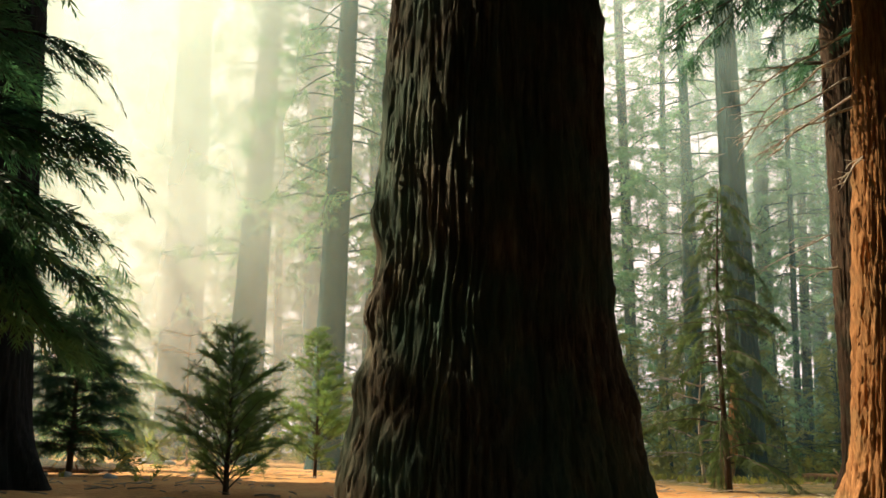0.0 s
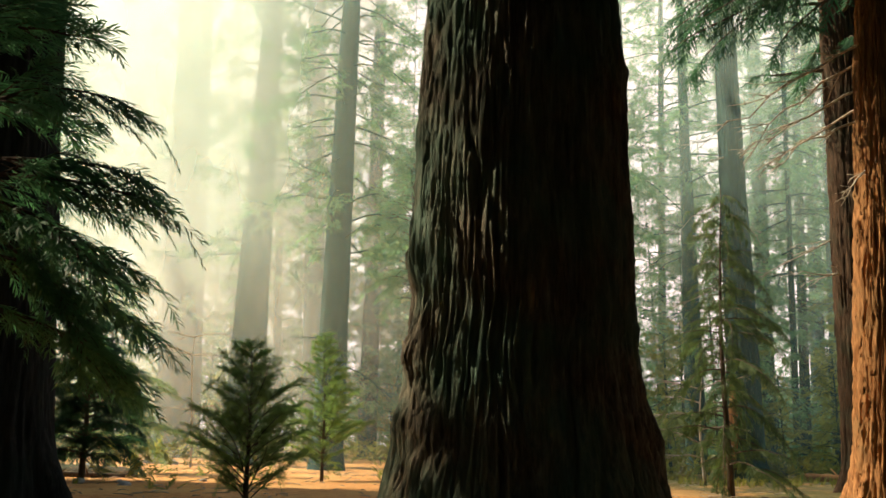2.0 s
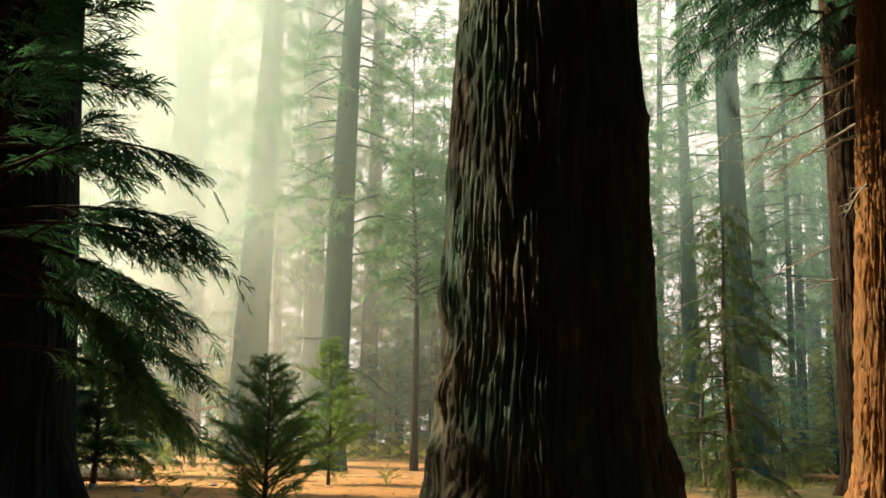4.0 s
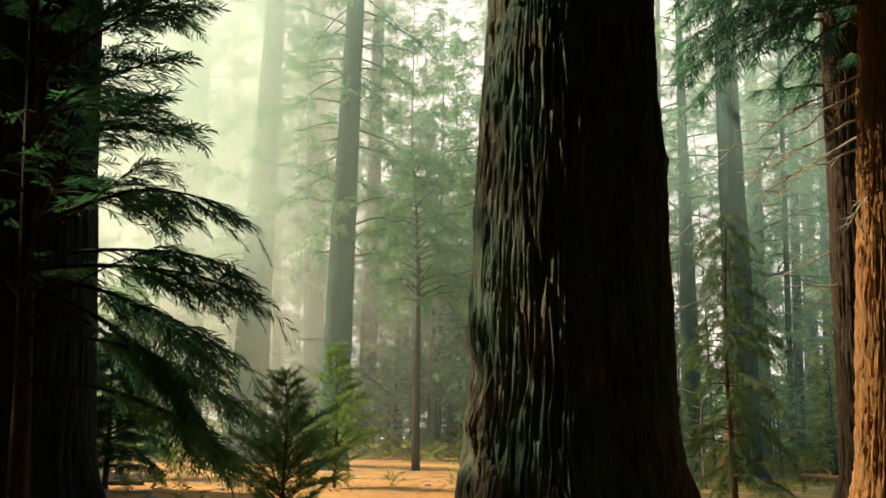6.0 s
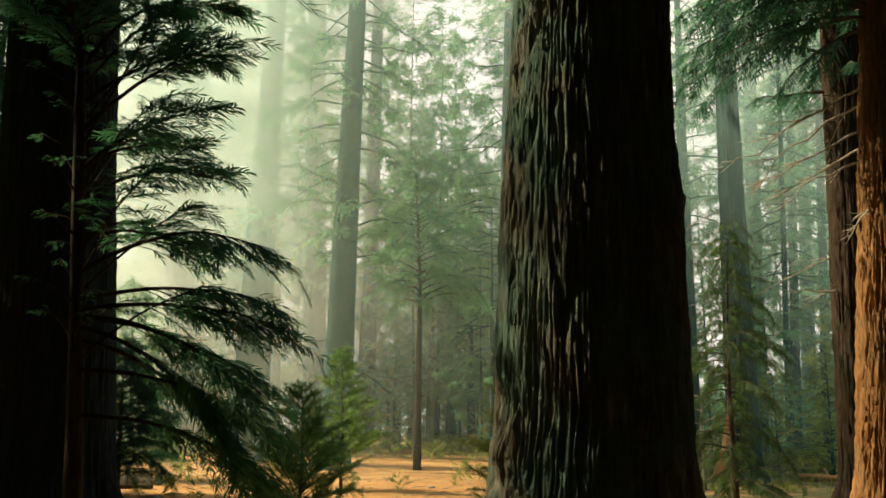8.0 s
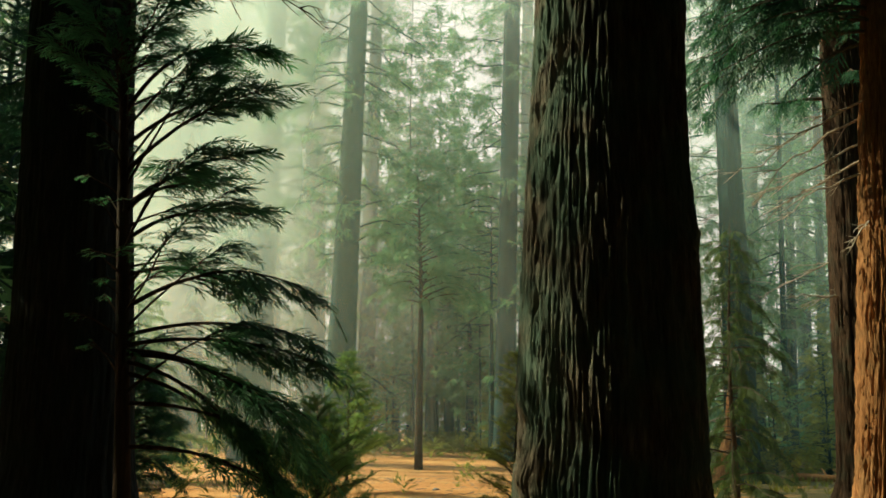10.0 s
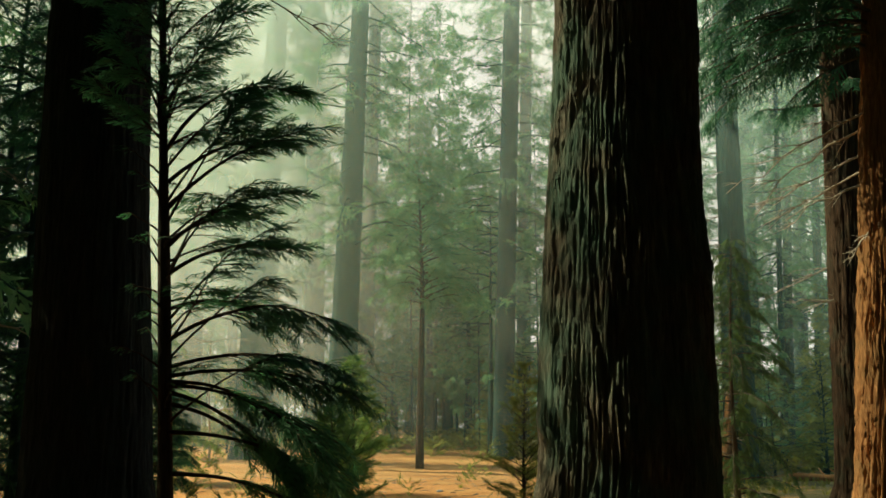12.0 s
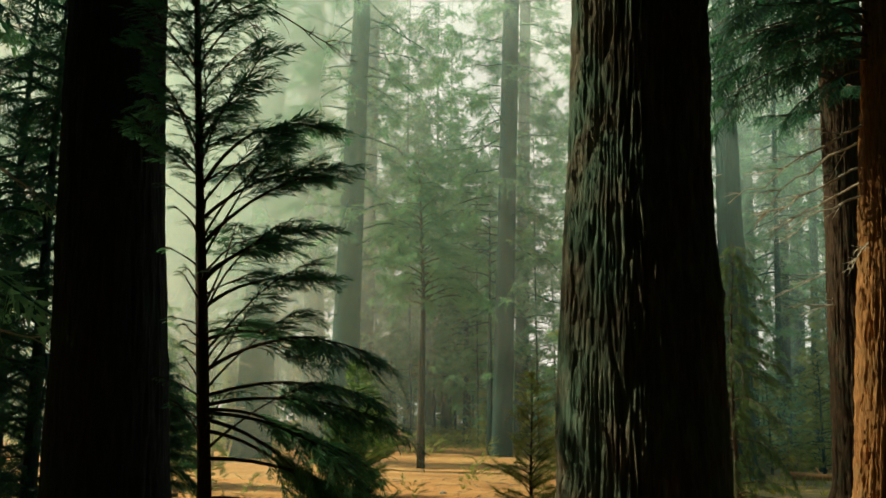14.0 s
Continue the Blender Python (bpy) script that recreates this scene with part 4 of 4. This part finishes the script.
# ---- dead limbs that hang into the view ----
for tree, lean, top, seed in ((half_tree, 0.045, 16, 560), (flare_tree, 0.02, 18, 580), (edge_tree, -0.06, 9, 600)):
    pick = random.Random(seed)
    for j in range(9):
        h = pick.uniform(4, top)
        dead_limb(tree, (lean * h, 0, h), pick.choice((0, math.pi)) + pick.uniform(-0.6, 0.6), pick.uniform(1.8, 3.6), pick.uniform(-0.4, 0.2), pick.uniform(0.1, 0.35), 0.035, seed + j, DEADWOOD)

for h, az, length, up, sag, seed in [(9.2, 2.75, 3.4, -0.35, 0.1, 1), (8.3, 3.0, 2.7, -0.15, 0.25, 2), (9.9, 2.5, 3.8, -0.3, 0.15, 3), (7.4, 3.5, 1.5, -0.4, 0.5, 4), (10.3, 2.9, 4.2, -0.45, 0.05, 5), (8.8, 2.3, 3.2, -0.2, 0.2, 6)]:
    dead_limb(lit_tree, (0.095 * h, 0, h), az, length, up, sag, 0.035, 500 + seed, DEADWOOD, 7)
for h, az, length, up, sag, seed in [(12.2, 0.1, 5.2, -0.35, 0.25, 1), (12.6, -0.1, 3.6, -0.2, 0.4, 2), (11.8, 0.3, 3.4, -0.1, 0.25, 3)]:
    dead_limb(shade_tree, (-0.35, 0, h), az, length, up, sag, 0.035, 520 + seed, BARK_DARK, 8)


def snag(x, y, height, label, seed):
    t = thing("dead_sapling", (x, y, rise(x, y)), label, "tree")
    rnd = random.Random(seed)
    pts = [Vector((0.05 * height * math.sin(3 * f + seed) * f, 0, height * f - 0.2 * (f == 0))) for f in np.linspace(0, 1, 9)]
    mesh_object("trunk", *tube(pts, [0.07 * (1 - 0.85 * f) + 0.005 for f in np.linspace(0, 1, 9)], 6), DEADWOOD, t)
    for j in range(9):
        h = rnd.uniform(0.35, 0.97) * height
        dead_limb(t, pts[int(h / height * 8)], rnd.choice((0, math.pi)) + rnd.uniform(-0.6, 0.6), rnd.uniform(1.2, 2.6), rnd.uniform(0.1, 0.6), 0.3, 0.03, seed * 30 + j, DEADWOOD, 5)


snag(-12.6, 44.0, 7.4, "bare pale dead sapling with forked twigs in the mist", 3)
snag(9.6, 33.0, 4.0, "small bare dead sapling among the undergrowth", 4)

# ---- smaller firs among the trunks ----
kids = [fir((9.6, 50.0, -0.9), 8.5, 0.1, 2.0, 0.05, 70, 201, 0.7, 0.22, LEAF_YOUNG, "sunlit yellow-green young fir in the undergrowth", "young firs", shape=0.6, kit=SPRAY_MID),
        fir((19.2, 50.0, -1.1), 6.0, 0.08, 1.7, 0.04, 60, 202, 0.6, 0.2, LEAF_YOUNG, "sunlit yellow-green young fir in the undergrowth", "young firs", shape=0.7, kit=SPRAY_MID)]
for x, y, k, s in [(11.2, 52, 0, 1.0), (8.6, 56, 0, 1.2), (17.6, 50, 1, 1.1), (21.5, 48, 1, 1.2), (14.8, 58, 0, 1.2), (20, 58, 0, 1.4), (24, 54, 1, 1.4), (17, 62, 0, 1.3),
                   (4.4, 78, 1, 1.0), (1.0, 104, 1, 1.8), (-5.8, 100, 1, 1.6), (-2.4, 102, 0, 1.2), (2.6, 104, 0, 1.4), (-9.5, 84, 1, 1.3), (-16.5, 66, 1, 1.2), (28, 60, 0, 1.6), (12, 70, 0, 1.5), (5.4, 92, 0, 1.4)]:
    plant(kids[k], x, y, s)


# ---- forest-floor clutter ----
def log(a, b, r, label, mat, seed):
    rnd = random.Random(seed)
    a, b = Vector(a), Vector(b)
    t = thing("fallen_log", a, label, "log")
    n = 14
    pts = [(b - a) * (i / n) + Vector((0, 0, r * 0.75 + rise(*(a + (b - a) * (i / n)).xy) - a.z + rnd.uniform(-0.01, 0.01))) for i in range(n + 1)]
    v, f = tube(pts, [r * (1 - 0.25 * i / n) * rnd.uniform(0.93, 1.06) for i in range(n + 1)], 14)
    v = [p + Vector((0, 0, 1)) * 0.12 * r * noise.noise(p * 5) for p in v]
    mesh_object("stem", v, f, mat, t)
    for j in range(3):
        k = rnd.randint(3, 11)
        mesh_object("branch_stub", *tube(limb_line(pts[k], rnd.uniform(0, 6.28), r * 3, 0.8, 0.1, 4, rnd=rnd), [r * 0.25, r * 0.22, r * 0.18, r * 0.14, r * 0.1], 6), mat, t)


log((-13.6, 29.5, -0.06), (-9.9, 28.0, -0.1), 0.2, "dark weathered fallen log on the needle litter", BARK_DARK, 1)
log((-12.4, 25.6, -0.04), (-9.7, 26.6, -0.1), 0.12, "thin fallen stem beside the larger log", BARK_DARK, 2)
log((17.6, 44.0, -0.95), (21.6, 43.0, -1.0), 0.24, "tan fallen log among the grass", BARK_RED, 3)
log((4.6, 33.0, -0.5), (7.2, 31.5, -0.52), 0.13, "thin fallen stem in the sunlit clearing", BARK_DARK, 4)


def boulder(x, y, r, label, seed):
    rnd = random.Random(seed)
    bm = bmesh.new()
    bmesh.ops.create_icosphere(bm, subdivisions=3, radius=r)
    for v in bm.verts:
        d = 1 + 0.35 * noise.noise(v.co / r * 0.9 + Vector((seed, 0, 0))) + 0.1 * noise.noise(v.co / r * 3 + Vector((0, seed, 0)))
        v.co = Vector((v.co.x * 1.3 * d, v.co.y * d, v.co.z * 0.62 * d))
    me = bpy.data.meshes.new("rock")
    bm.to_mesh(me)
    bm.free()
    me.materials.append(STONE)
    me.polygons.foreach_set("use_smooth", [True] * len(me.polygons))
    ob = new("rock", me)
    ob.location = (x, y, rise(x, y) + r * 0.25)
    ob.rotation_euler = (0, 0, rnd.uniform(0, 6))
    tagged(ob, label, "rock", "scattered rocks")


for i, (x, y, r) in enumerate([(-11.0, 29.8, 0.3), (-17.9, 55, 0.7), (-16.4, 53.5, 0.35), (-10.4, 22.5, 0.12), (-9.8, 22.0, 0.1), (-9.1, 21.6, 0.14), (-8.3, 22.2, 0.11), (-7.6, 20.5, 0.13), (-11.6, 27.0, 0.15), (-1.0, 30.0, 0.1), (-14.6, 36, 0.3), (19.4, 40.5, 0.22), (-6.8, 24.5, 0.1)]):
    boulder(x, y, r, "pale granite rock lying on the needle litter", i + 1)


def scatter(name, n, area, make, mat, label, category, seed):
    rnd = random.Random(seed)
    bits = []
    for _ in range(n):
        x, y = rnd.uniform(*area[0]), rnd.uniform(*area[1])
        bits += make(x, y, rise(x, y) + bump(x, y), rnd)
    tagged(mesh_object(name, *join(bits), mat, smooth=False), label, category, kind="stuff")


def stick(x, y, z, rnd):
    a, l = rnd.uniform(0, 6.28), rnd.uniform(0.1, 0.55)
    p = Vector((x, y, z + 0.012))
    d = Vector((math.cos(a) * l, math.sin(a) * l, rnd.uniform(0, 0.05)))
    return [tube([p, p + d * 0.5 + Vector((0, 0, rnd.uniform(0, 0.02))), p + d], [0.012, 0.01, 0.005], 4)]


def tuft(x, y, z, rnd):
    out = []
    for _ in range(9):
        a, h, w = rnd.uniform(0, 6.28), rnd.uniform(0.1, 0.34), rnd.uniform(0.01, 0.022)
        d = Vector((math.cos(a), math.sin(a), 0))
        s = Vector((-d.y, d.x, 0)) * w
        p = Vector((x, y, z - 0.02)) + d * rnd.uniform(0, 0.12)
        m, e = p + d * h * 0.25 + Vector((0, 0, h * 0.7)), p + d * h * 0.7 + Vector((0, 0, h))
        out.append(([p - s, p + s, m + s, m - s, e], [(0, 1, 2, 3), (3, 2, 4)]))
    return out


def bush(x, y, z, rnd, tall=1.0, sprigs=26, grain=1.0):
    h = rnd.uniform(0.5, 1.5) * tall
    sprays = []
    for _ in range(sprigs):
        a, u = rnd.uniform(0, 6.28), rnd.random()
        o = Vector((x + math.cos(a) * 0.4 * h * u, y + math.sin(a) * 0.4 * h * u, z + h * rnd.uniform(0.05, 0.8)))
        sprays.append((o, Vector((math.cos(a), math.sin(a), rnd.uniform(0.1, 1.4))), h * grain * rnd.uniform(0.25, 0.5), rnd.uniform(-1, 1)))
    v, f = foliage(sprays, SPRAY_FAR, rnd.randint(0, 9999))
    return [([Vector(q) for q in v], f)]


scatter("fallen_twigs", 700, ((-16, 10), (11, 40)), stick, DEADWOOD, "dry broken twigs strewn over the litter", "twigs", 41)
scatter("grass", 260, ((9, 22), (31, 46)), tuft, GRASS, "sunlit yellow-green grass tufts among the trunks", "grass", 42)
scatter("undergrowth", 240, ((6, 44), (40, 86)), bush, GRASS, "low sunlit bushes under the trees", "undergrowth", 43)
scatter("undergrowth", 320, ((-44, 6), (64, 112)), lambda x, y, z, rnd: bush(x, y, z, rnd, 1.5), LEAF_YOUNG, "low hazy bushes along the far edge of the clearing", "undergrowth", 44)
scatter("undergrowth", 330, ((-75, 85), (108, 130)), lambda x, y, z, rnd: bush(x, y, z, rnd, 9.0, 44, 0.5), LEAF_FAR, "hazy thicket closing the far side of the grove", "undergrowth", 46)
scatter("undergrowth", 150, ((6, 72), (84, 104)), lambda x, y, z, rnd: bush(x, y, z, rnd, 7.0, 44, 0.5), LEAF_FAR, "hazy thicket between the far trunks", "undergrowth", 47)
scatter("seedlings", 26, ((-12, 4), (17, 40)), lambda x, y, z, rnd: bush(x, y, z, rnd) if rnd.random() < 0.4 else tuft(x, y, z, rnd), LEAF_YOUNG, "small green seedlings sprouting from the litter", "plants", 45)


# ---- mist ----
def mist_bank(y, x0, x1, top, seed, mat):
    """One billowing bank of thin mist that hangs across the grove."""
    nx, nz = 48, 18
    verts, faces = [], []
    for j in range(nz + 1):
        for i in range(nx + 1):
            x = x0 + (x1 - x0) * i / nx
            z = -1.6 + (top + 1.6) * j / nz
            verts.append((x, y + 0.45 * x + 1.6 * noise.noise((x * 0.09 + seed, z * 0.09, seed)) + 0.5 * noise.noise((x * 0.3, z * 0.2, seed)), z))
    for j in range(nz):
        for i in range(nx):
            o = j * (nx + 1) + i
            faces.append((o, o + 1, o + nx + 2, o + nx + 1))
    ob = mesh_object("mist", verts, faces, mat)
    tagged(ob, "thin pale sunlit morning mist hanging between the trunks", "mist", "drifting mist", "stuff")


# the two nearest banks take the shade tint, the others the sun tint
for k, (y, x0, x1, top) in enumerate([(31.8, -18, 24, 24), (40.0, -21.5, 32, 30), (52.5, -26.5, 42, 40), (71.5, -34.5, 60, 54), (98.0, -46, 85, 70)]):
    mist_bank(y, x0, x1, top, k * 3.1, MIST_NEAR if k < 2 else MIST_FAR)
